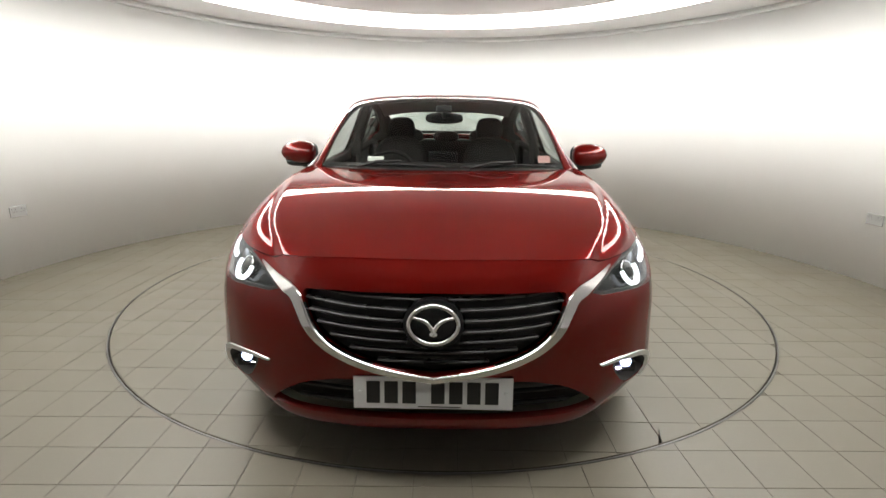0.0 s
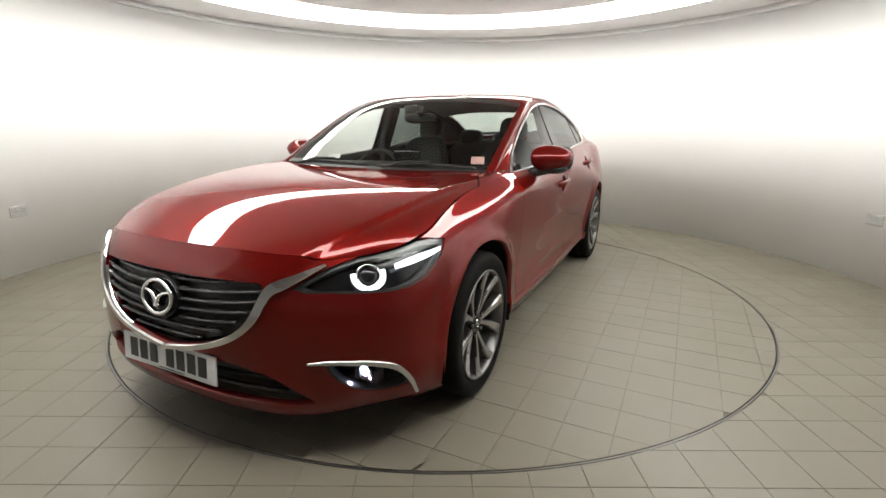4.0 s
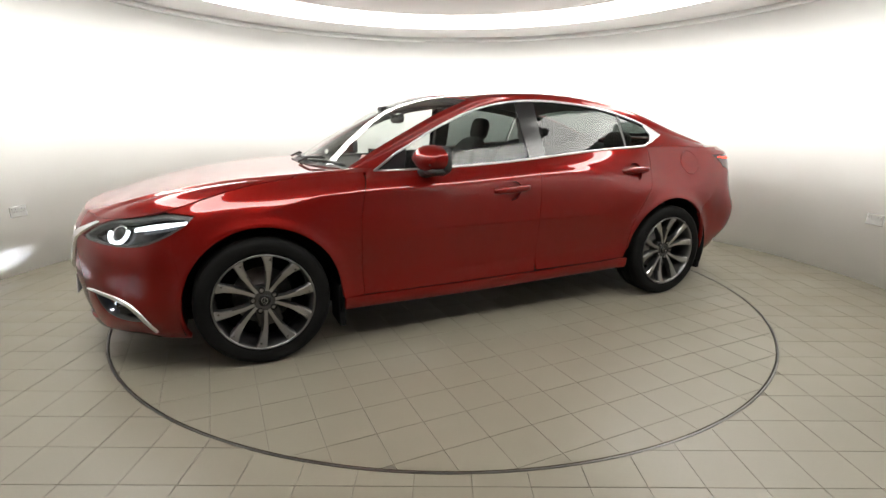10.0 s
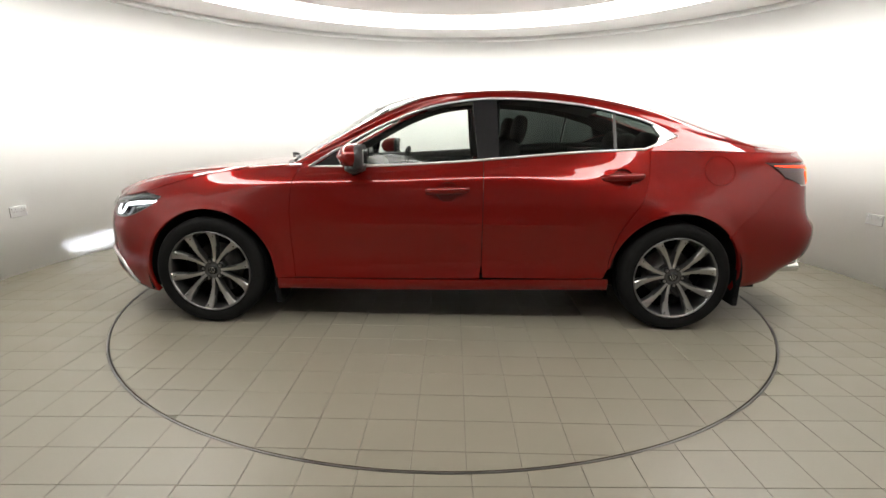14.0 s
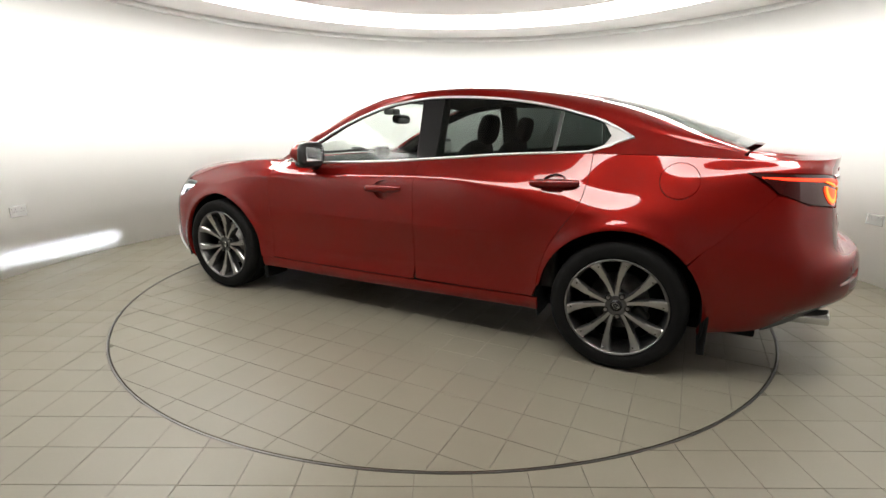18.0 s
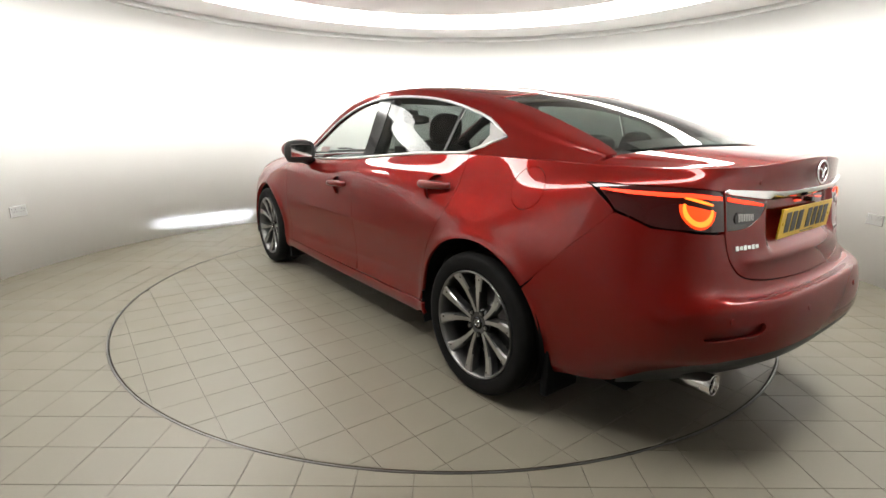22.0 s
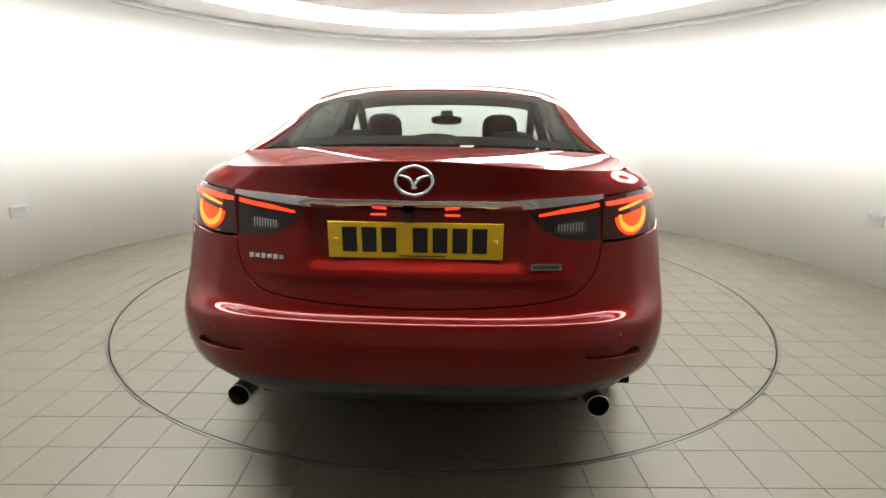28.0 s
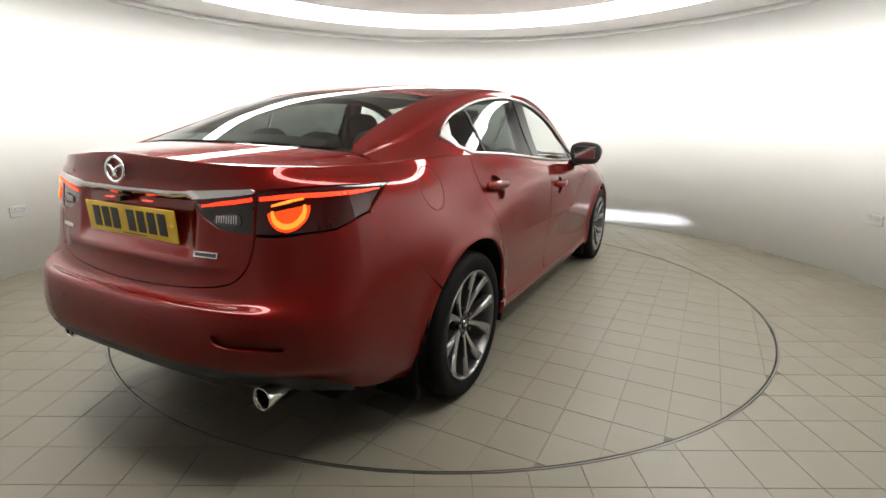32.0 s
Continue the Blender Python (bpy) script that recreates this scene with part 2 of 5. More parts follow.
# Lower body: stations from the nose round the side to the tail, each from the bottom edge up to the shoulder.
SHELL = net(
    (0, -2.205, .158, 0, -2.262, .195, 0, -2.295, .30, 0, -2.325, .45, 0, -2.323, .60, 0, -2.290, .706, 0, -2.238, .788),
    (.28, -2.195, .16, .28, -2.25, .195, .28, -2.28, .30, .28, -2.308, .45, .28, -2.307, .60, .28, -2.273, .706, .28, -2.222, .788),
    (.51, -2.135, .165, .52, -2.19, .20, .525, -2.22, .30, .52, -2.23, .45, .515, -2.226, .60, .51, -2.200, .701, .50, -2.160, .777),
    (.70, -1.97, .175, .72, -2.02, .215, .742, -2.07, .315, .735, -2.09, .46, .735, -2.08, .60, .72, -2.05, .70, .69, -2.01, .770),
    (.845, -1.80, .19, .862, -1.83, .24, .872, -1.86, .335, .865, -1.87, .47, .86, -1.86, .61, .84, -1.83, .725, .795, -1.80, .811),
    (.87, -1.415, .18, .895, -1.415, .25, .912, -1.415, .40, .918, -1.415, .55, .902, -1.415, .69, .857, -1.415, .82, .785, -1.415, .916),
    (.846, -.95, .19, .888, -.95, .26, .884, -.95, .42, .902, -.95, .63, .899, -.95, .825, .868, -.95, .905, .795, -.95, .962),
    (.846, -.30, .19, .888, -.30, .26, .876, -.30, .42, .902, -.30, .64, .898, -.30, .860, .862, -.30, .935, .808, -.30, .982),
    (.846, .45, .20, .888, .45, .27, .878, .45, .42, .904, .45, .645, .901, .45, .885, .860, .45, .972, .805, .45, 1.035),
    (.846, 1.0, .21, .890, 1.0, .28, .890, 1.0, .42, .911, 1.0, .64, .908, 1.0, .815, .850, 1.0, .965, .790, 1.0, 1.078),
    (.87, 1.415, .22, .895, 1.415, .29, .912, 1.415, .42, .922, 1.415, .58, .912, 1.415, .745, .836, 1.415, .925, .778, 1.415, 1.085),
    (.79, 1.92, .25, .82, 1.94, .31, .845, 1.95, .42, .862, 1.95, .57, .858, 1.95, .76, .803, 1.945, 1.000, .742, 1.92, 1.078),
    (.67, 2.15, .30, .70, 2.18, .36, .755, 2.245, .45, .772, 2.262, .60, .748, 2.222, .74, .702, 2.198, 1.000, .632, 2.165, 1.078),
    (.43, 2.30, .33, .44, 2.385, .39, .458, 2.446, .47, .46, 2.430, .648, .46, 2.352, .674, .45, 2.300, .955, .43, 2.296, 1.086),
    (0, 2.34, .34, 0, 2.42, .40, 0, 2.484, .47, 0, 2.468, .652, 0, 2.392, .672, 0, 2.346, .965, 0, 2.362, 1.112))
# Cabin: lines from the foot of the windscreen to the boot, each from the belt up to the middle of the roof.
CABIN = net(
    (.797, -.88, .965, .77, -.89, .972, .745, -.90, .978, .70, -.92, .984, .40, -1.01, .988, 0, -1.05, .988),
    (.801, -.62, .972, .768, -.63, 1.03, .728, -.645, 1.085, .685, -.665, 1.13, .38, -.75, 1.153, 0, -.79, 1.158),
    (.808, -.30, .983, .755, -.30, 1.11, .698, -.30, 1.24, .652, -.30, 1.312, .36, -.39, 1.35, 0, -.43, 1.356),
    (.810, .0, 1.002, .737, 0, 1.17, .660, 0, 1.345, .614, -.01, 1.400, .35, -.06, 1.427, 0, -.08, 1.433),
    (.806, .42, 1.033, .724, .42, 1.20, .645, .42, 1.378, .585, .42, 1.432, .34, .42, 1.452, 0, .42, 1.457),
    (.795, .85, 1.068, .724, .85, 1.205, .65, .85, 1.342, .59, .85, 1.402, .34, .87, 1.430, 0, .88, 1.436),
    (.782, 1.25, 1.084, .731, 1.25, 1.165, .675, 1.25, 1.25, .605, 1.25, 1.325, .34, 1.27, 1.366, 0, 1.28, 1.374),
    (.765, 1.6, 1.086, .735, 1.6, 1.115, .695, 1.6, 1.155, .63, 1.6, 1.212, .33, 1.63, 1.265, 0, 1.65, 1.276),
    (.745, 1.87, 1.080, .72, 1.88, 1.092, .69, 1.89, 1.103, .645, 1.91, 1.117, .33, 1.98, 1.135, 0, 2.02, 1.140))


def cubic(net_points, u, v):
    """A Catmull-Rom surface through a net that has one more line on every side."""
    nu, nv = net_points.shape[0] - 2, net_points.shape[1] - 2
    iu = np.clip(np.floor(u), 0, nu - 2).astype(int)
    iv = np.clip(np.floor(v), 0, nv - 2).astype(int)

    def weights(t):
        return np.stack([-.5 * t + t * t - .5 * t ** 3, 1 - 2.5 * t * t + 1.5 * t ** 3, .5 * t + 2 * t * t - 1.5 * t ** 3, -.5 * t * t + .5 * t ** 3])
    wu, wv = weights(u - iu), weights(v - iv)
    out = np.zeros((len(u), 3))
    for a in range(4):
        for b in range(4):
            out += (wu[a] * wv[b])[:, None] * net_points[iu + a, iv + b]
    return out


ARCH_F, ARCH_R = (-1.405, .335, .388), (1.408, .338, .395)
MIRROR = np.array([-1.0, 1, 1])


def padded(n, mirror_ends, mirror_top):
    a, b = (n[1] * MIRROR, n[-2] * MIRROR) if mirror_ends else (2 * n[0] - n[1], 2 * n[-1] - n[-2])
    n = np.concatenate([a[None], n, b[None]])
    low = 2 * n[:, :1] - n[:, 1:2]
    top = n[:, -2:-1] * MIRROR if mirror_top else 2 * n[:, -1:] - n[:, -2:-1]
    return np.concatenate([low, n, top], 1)


SHELL_P, CABIN_P = padded(SHELL, True, False), padded(CABIN, False, True)
Q_END = len(SHELL) - 1


def ramp(x):
    x = np.clip(x, 0, 1)
    return x * x * (3 - 2 * x)


def ridge(h, above, below):
    """A crest that is sharper on its lower flank."""
    return np.where(h > 0, np.exp(-np.abs(h / above) ** 1.4), np.exp(-np.abs(h / below) ** 1.2))


def creases(p):
    """Character lines on the car's side: the wing's crest, the rear haunch and a line low on the doors."""
    y, z = p[:, 1], p[:, 2]
    on = ramp((np.abs(p[:, 0]) - .72) / .10)
    front = np.interp(y, (-1.60, -1.35, -1.10, -.80, -.30), (.770, .800, .862, .872, .862))
    low = np.interp(y, (-.9, .9), (.36, .45))
    d = .011 * ridge(z - front, .10, .05) * ramp((y + 1.62) / .30) * ramp((-.42 - y) / .35)
    d += .003 * ridge(z - (.80 + .03 * np.clip(y - 1.4, 0, 1)), .07, .05) * ramp((y - .95) / .35) * ramp((1.95 - y) / .35)
    d += .006 * ridge(z - low, .05, .03) * ramp((y + .9) / .5) * ramp((.95 - y) / .4)
    d += .0035 * ridge(z - (.652 + .004 * y), .03, .016) * ramp((y + .75) / .4) * ramp((.95 - y) / .4)
    return d * on


def nose_crease(p):
    """Two folds that run from the bonnet down to the grille's corners."""
    s = np.abs(p[:, 0]) - (.44 + .09 * np.clip((p[:, 2] - .70) / .09, 0, 1))
    on = ramp((p[:, 2] - .67) / .05) * ramp((-1.95 - p[:, 1]) / .12)
    return .011 * (ramp(s / .05) - ramp((s - .05) / .12)) * on


def lid_crease(p):
    """A fold across the boot lid below the number plate."""
    on = ramp((p[:, 1] - 2.15) / .08) * ramp((.52 - np.abs(p[:, 0])) / .10)
    hollow = ramp((.350 - np.abs(p[:, 0])) / .05) * ramp((p[:, 2] - .775) / .05) * ramp((.99 - p[:, 2]) / .02)
    return (.010 * ridge(p[:, 2] - .770, .03, .025) - .022 * hollow) * on


def shell(u, v):
    """The lower body; u below 0 or past the tail goes on round the right side."""
    u = np.asarray(u, float)
    over = u > Q_END
    w = np.where(over, 2 * Q_END - u, np.abs(u))
    p = cubic(SHELL_P, w, np.asarray(v, float))
    for cy, cz, r in (ARCH_F, ARCH_R):
        d = np.clip(np.hypot(p[:, 1] - cy, p[:, 2] - cz) - r, 0, None)
        side_on = np.clip((np.abs(p[:, 0]) - .70) / .10, 0, 1)
        p[:, 0] += .013 * np.exp(-(d / .040) ** 2) * side_on
    p[:, 0] += creases(p)
    p[:, 2] -= nose_crease(p)
    p[:, 1] += lid_crease(p)
    p[(u < 0) | over, 0] *= -1
    return p


def cabin(u, v):
    """The cabin; v past 5 goes on down the right side."""
    v = np.asarray(v, float)
    over = v > 5
    p = cubic(CABIN_P, np.asarray(u, float), np.where(over, 10 - v, v))
    p[over, 0] *= -1
    return p


EDGE_Q = np.linspace(0.0, 7.0, 400)
EDGE = shell(EDGE_Q, np.full(400, 6.0))


CROWN = np.polyfit((-2.238, -2.1, -2.0, -1.9, -1.8, -1.7, -1.6, -1.4, -1.2, -1.0, -.8), (.788, .828, .857, .884, .906, .923, .936, .956, .970, .982, .992), 5)
NOSE_Q = 3.0


def bonnet(t, b):
    """The bonnet: t from the right edge (-1) to the left (1), b from the front edge to the windscreen."""
    t, b = np.asarray(t, float), np.asarray(b, float)
    e = shell(NOSE_Q + 3.1 * b, np.full(len(b), 6.0))
    corner = shell(np.array([NOSE_Q]), np.array([6.0]))[0]
    a = np.abs(t)
    first = shell(np.interp(a * corner[0], EDGE[:172, 0], EDGE_Q[:172]), np.full(len(b), 6.0))
    x = t * e[:, 0]
    near = np.clip(1 - b, 0, 1)
    y = e[:, 1] + (first[:, 1] - corner[1]) * near ** 2

    def height(yy, edge):
        """A crowned middle, a fold down beside it, then a bulge that rolls off to the wing."""
        zc = np.polyval(CROWN, yy)
        fold = np.interp(yy, (-2.05, -1.80, -1.45, -1.20), (.76, .81, .90, .95))
        width = .038 / np.clip(e[:, 0], .5, 1)
        h = .012 * ramp((-1.12 - yy) / .3)
        h = np.minimum(h, .5 * (zc - edge))
        start = np.minimum(fold + width, .95)
        roll = np.clip((a - start) / (1 - start), 0, 1) ** 2
        drop = .24 * (zc - edge)
        return zc - drop * a ** 2 - h * ramp((a - fold) / width) - (zc - edge - drop - h) * roll
    z = height(y, e[:, 2]) + (first[:, 2] - height(first[:, 1], corner[2])) * near ** 7
    return np.stack([x, y, z], 1)


def deck(a, b):
    """The boot's top: a from the left edge (0) over the middle (1) to the right edge (2), b from the rear window to the lip."""
    a, b = np.asarray(a, float), np.asarray(b, float)
    h = np.where(a > 1, 2 - a, a)
    start = cabin(np.full(len(a), 8.0), 5 * h)
    end = shell(12 + 2 * h, np.full(len(a), 6.0))
    mid = (start + end) / 2 + np.stack([.012 * (1 - h), 0 * h, -.004 + .004 * h], 1)
    p = ((1 - b) ** 2)[:, None] * start + (2 * b * (1 - b))[:, None] * mid + (b * b)[:, None] * end
    p[a > 1, 0] *= -1
    return p


def inverse(surface, u_range, v_range, axes, targets, n=(260, 120)):
    """The surface's own coordinates of places given by two of x, y, z."""
    us, vs = np.linspace(*u_range, n[0]), np.linspace(*v_range, n[1])
    gu, gv = [g.ravel() for g in np.meshgrid(us, vs, indexing="ij")]
    grid = surface(gu, gv)[:, axes]
    out = []
    for target in np.asarray(targets, float):
        i = np.argmin(((grid - target) ** 2).sum(1))
        u, v = gu[i], gv[i]
        for _ in range(4):
            e = 1e-3
            p = surface(np.array([u, u + e, u]), np.array([v, v, v + e]))[:, axes]
            j = np.stack([p[1] - p[0], p[2] - p[0]], 1) / e
            if abs(np.linalg.det(j)) < 1e-6:
                break
            du, dv = np.linalg.solve(j, target - p[0])
            u, v = float(np.clip(u + np.clip(du, -.2, .2), *u_range)), float(np.clip(v + np.clip(dv, -.2, .2), *v_range))
        out.append((u, v))
    return out


def side(points):
    return inverse(shell, (3.0, 12.2), (0, 6), [1, 2], points)


def nose(points):
    return inverse(shell, (0.0, 4.2), (0, 6), [0, 2], points, (160, 160))


def tail(points):
    return inverse(shell, (11.5, 14.0), (0, 6), [0, 2], points, (160, 160))


def window_side(points):
    return inverse(cabin, (0.0, 8.0), (0, 3.4), [1, 2], points)


def smooth_path(points, n=8, closed=False):
    """A Catmull-Rom line through points of any dimension."""
    p = np.asarray(points, float)
    p = np.concatenate([p[-1:], p, p[:2]]) if closed else np.concatenate([2 * p[:1] - p[1:2], p, 2 * p[-1:] - p[-2:-1]])
    out = []
    for i in range(1, len(p) - 2):
        for k in range(n):
            t = k / n
            out.append(.5 * ((2 * p[i]) + (p[i + 1] - p[i - 1]) * t + (2 * p[i - 1] - 5 * p[i] + 4 * p[i + 1] - p[i + 2]) * t * t + (3 * p[i] - p[i - 1] - 3 * p[i + 1] + p[i + 2]) * t ** 3))
    if not closed:
        out.append(p[-2])
    return [tuple(q) for q in out]


def dense(poly, step=.12):
    """A closed outline with long sides cut up."""
    out = []
    for a, b in zip(poly, poly[1:] + poly[:1]):
        n = max(1, int(math.dist(a, b) / step))
        out += [(a[0] + (b[0] - a[0]) * k / n, a[1] + (b[1] - a[1]) * k / n) for k in range(n)]
    return out


def finer(loop, step=.55):
    out = []
    for a, b in zip(loop, loop[1:] + loop[:1]):
        if math.dist(a, b) < 1e-6:
            continue
        n = max(1, math.ceil(math.dist(a, b) / step))
        out += [(float(a[0] + (b[0] - a[0]) * k / n), float(a[1] + (b[1] - a[1]) * k / n)) for k in range(n)]
    return out


def inside(poly, px, py):
    res = np.zeros(len(px), bool)
    for (ax, ay), (bx, by) in zip(poly, poly[1:] + poly[:1]):
        cross = (ay > py) != (by > py)
        if cross.any():
            res[cross] ^= px[cross] < (bx - ax) * (py[cross] - ay) / (by - ay + 1e-15) + ax
    return res


def skin(name, surface, outline, material, parent, step=(.09, .16), offset=0.0, depth=.012, holes=(), flip=False, label="", both=None, uneven=None):
    """A panel: the piece of a surface inside an outline, with its edge turned in by depth. both: makes the right-hand twin too."""
    loops = []
    for k, loop in enumerate([outline, *holes]):
        loop = finer([(p[0] / step[0], p[1] / step[1]) for p in loop])
        if (area(loop) > 0) != (k == 0):
            loop.reverse()
        loops.append(loop)
    pts = [p for loop in loops for p in loop]
    edges, k = [], 0
    for loop in loops:
        edges += [(k + i, k + (i + 1) % len(loop)) for i in range(len(loop))]
        k += len(loop)
    rim = np.array(pts)
    lo, hi = rim.min(0), rim.max(0)
    gx, gy = [g.ravel() for g in np.meshgrid(np.arange(math.floor(lo[0]), hi[0] + 1), np.arange(math.floor(lo[1]), hi[1] + 1), indexing="ij")]

    def within(x, y):
        res = inside(loops[0], x, y)
        for loop in loops[1:]:
            res &= ~inside(loop, x, y)
        return res
    keep = within(gx, gy)
    gx, gy = gx[keep], gy[keep]
    if len(gx):
        near = np.array([np.min((rim[:, 0] - x) ** 2 + (rim[:, 1] - y) ** 2) for x, y in zip(gx, gy)])
        pts += [(float(x), float(y)) for x, y in zip(gx[near > .12], gy[near > .12])]
    out_v, _, tris, *_ = delaunay_2d_cdt([Vector(p) for p in pts], edges, [], 0, 1e-6)
    mid = np.array([[sum(out_v[q][0] for q in f) / 3, sum(out_v[q][1] for q in f) / 3] for f in tris])
    ok = within(mid[:, 0], mid[:, 1])
    faces = [list(f) if area([tuple(out_v[q]) for q in f]) > 0 else list(f)[::-1] for f, good in zip(tris, ok) if good]
    uv = [(q[0] * step[0], q[1] * step[1]) for q in out_v]
    U, V = np.array([p[0] for p in uv]), np.array([p[1] for p in uv])
    P = surface(U, V)
    e = 2e-3
    tu, tv = surface(U + e, V) - surface(U - e, V), surface(U, V + e) - surface(U, V - e)
    N = np.cross(tu, tv)
    length = np.linalg.norm(N, axis=1)
    good = length > 1e-12
    N[good] /= length[good][:, None]
    N[~good] = N[good].mean(0) if good.any() else (0, 0, 1)
    if flip:
        N = -N
    P = P + N * offset
    if uneven is not None:
        P = P + N * uneven(P)[:, None]
    verts, normals, out = [tuple(p) for p in P], [tuple(n) for n in N], [f[::-1] if flip else f for f in faces]
    if depth:
        for loop, ccw in [(dense(list(outline), .05), 1)] + [(dense(list(h), .05), -1) for h in holes]:
            if area(loop) * ccw < 0:
                loop = loop[::-1]
            lu, lv = np.array([q[0] for q in loop]), np.array([q[1] for q in loop])
            lp = surface(lu, lv)
            ln = np.cross(surface(lu + e, lv) - surface(lu - e, lv), surface(lu, lv + e) - surface(lu, lv - e))
            ln /= np.linalg.norm(ln, axis=1)[:, None] + 1e-12
            if flip:
                ln = -ln
            lp = lp + ln * offset
            d = np.roll(lp, -1, 0) - np.roll(lp, 1, 0)
            m = np.cross(d, ln) * (-1 if flip else 1)
            m /= np.linalg.norm(m, axis=1)[:, None] + 1e-12
            k, c = len(verts), len(loop)
            soft = m * .75 + ln * .66
            verts += [tuple(q) for q in lp] + [tuple(q) for q in lp - ln * depth - m * .0015]
            normals += [tuple(q) for q in soft] + [tuple(q) for q in m]
            for q in range(c):
                r = (q + 1) % c
                f = [k + r, k + q, k + c + q, k + c + r]
                out.append(f[::-1] if flip else f)
    made = []
    for sx in (1, -1) if both else (1,):
        me = bpy.data.meshes.new(name)
        s = np.array([sx, 1, 1])
        me.from_pydata([tuple(np.array(p) * s) for p in verts], [], [f if sx > 0 else f[::-1] for f in out])
        me.shade_smooth()
        me.normals_split_custom_set_from_vertices([tuple(np.array(n) * s) for n in normals])
        me.materials.append(material)
        me.update()
        ob = new(name, me)
        ob.parent = parent[0 if sx > 0 else 1] if isinstance(parent, (list, tuple)) else parent
        if label:
            ob["label"] = label
        made.append(ob)
    return made if both else made[0]


def at(surface, u, v, offset=0.0):
    """A place on a surface and its outward normal."""
    e = 1e-3
    p = surface(np.array([u, u + e, u, u - e, u]), np.array([v, v, v + e, v, v - e]))
    n = np.cross(p[1] - p[3], p[2] - p[4])
    n /= np.linalg.norm(n) + 1e-12
    if n @ (p[0] - np.array([0, p[0][1] * .8, .6])) < 0:
        n = -n
    return Vector(p[0] + n * offset), Vector(n)


def tube(points, radius, sides=8, flat=1.0, closed=False, radii=None):
    """A round or flattened bar along a line."""
    bm = bmesh.new()
    pts = [Vector(p) for p in points]
    rings = []
    for i, p in enumerate(pts):
        a = pts[i - 1] if i or closed else p
        b = pts[(i + 1) % len(pts)] if i < len(pts) - 1 or closed else p
        d = (b - a).normalized()
        up = Vector((0, 0, 1)) if abs(d.z) < .9 else Vector((1, 0, 0))
        s = d.cross(up).normalized()
        t = s.cross(d)
        r = radii[i] if radii else radius
        rings.append([bm.verts.new(p + (s * math.cos(q) * flat + t * math.sin(q)) * r) for q in (2 * math.pi * k / sides for k in range(sides))])
    m = len(rings)
    for i in range(m if closed else m - 1):
        p, q = rings[i], rings[(i + 1) % m]
        for k in range(sides):
            bm.faces.new((p[k], p[(k + 1) % sides], q[(k + 1) % sides], q[k]))
    if not closed:
        bm.faces.new(rings[0])
        bm.faces.new(rings[-1][::-1])
    bmesh.ops.recalc_face_normals(bm, faces=bm.faces[:])
    return bm


def blob(sx, sy, sz, at_=(0, 0, 0), power=2.6, nu=28, nv=16, shape=None):
    """A rounded box; shape(x, y, z) may push its points about."""
    bm = bmesh.new()

    def sg(v, e):
        return math.copysign(abs(v) ** e, v)
    e = 2 / power
    rows = []
    for j in range(1, nv):
        b = -math.pi / 2 + math.pi * j / nv
        row = []
        for i in range(nu):
            a = 2 * math.pi * i / nu
            p = [sx * sg(math.cos(b), e) * sg(math.cos(a), e), sy * sg(math.cos(b), e) * sg(math.sin(a), e), sz * sg(math.sin(b), e)]
            if shape:
                p = shape(*p)
            row.append(bm.verts.new((p[0] + at_[0], p[1] + at_[1], p[2] + at_[2])))
        rows.append(row)
    ends = []
    for z in (-sz, sz):
        p = shape(0, 0, z) if shape else (0, 0, z)
        ends.append(bm.verts.new((p[0] + at_[0], p[1] + at_[1], p[2] + at_[2])))
    for r, s in zip(rows, rows[1:]):
        for i in range(nu):
            bm.faces.new((r[i], r[(i + 1) % nu], s[(i + 1) % nu], s[i]))
    for i in range(nu):
        bm.faces.new((ends[0], rows[0][(i + 1) % nu], rows[0][i]))
        bm.faces.new((ends[1], rows[-1][i], rows[-1][(i + 1) % nu]))
    return bm


# ---- the car: materials ----
def paint_material():
    m = mat("red_metallic_paint", (0.30, 0.008, 0.006), 0.30, 0.45, Specular_IOR_Level=0.0, Specular_Tint=(0.55, 0.03, 0.02, 1), Coat_Weight=1.0, Coat_Roughness=0.015, Coat_IOR=1.43)
    tc = node(m, "ShaderNodeTexCoord")
    flake = node(m, "ShaderNodeTexNoise", Scale=900.0, Detail=1.0)
    wide = node(m, "ShaderNodeTexNoise", Scale=1.5, Detail=2.0)
    link(m, tc, "Object", flake, "Vector")
    link(m, tc, "Object", wide, "Vector")
    mix = m.node_tree.nodes.new("ShaderNodeMix")
    mix.data_type = "RGBA"
    mix.inputs[6].default_value, mix.inputs[7].default_value = (0.125, 0.0044, 0.0032, 1), (0.155, 0.0054, 0.0040, 1)
    k = node(m, "ShaderNodeMath")
    k.operation = "MULTIPLY_ADD"
    link(m, flake, "Fac", k, 0)
    k.inputs[1].default_value = 0.7
    link(m, wide, "Fac", k, 2)
    r = node(m, "ShaderNodeMapRange")
    r.inputs["From Min"].default_value, r.inputs["From Max"].default_value = 0.5, 1.2
    link(m, k, 0, r, "Value")
    m.node_tree.links.new(r.outputs[0], mix.inputs[0])
    m.node_tree.links.new(mix.outputs[2], shader(m).inputs["Base Color"])
    b = node(m, "ShaderNodeBump", Strength=0.02, Distance=0.0005)
    link(m, flake, "Fac", b, "Height")
    link(m, b, "Normal", shader(m), "Normal")
    return m


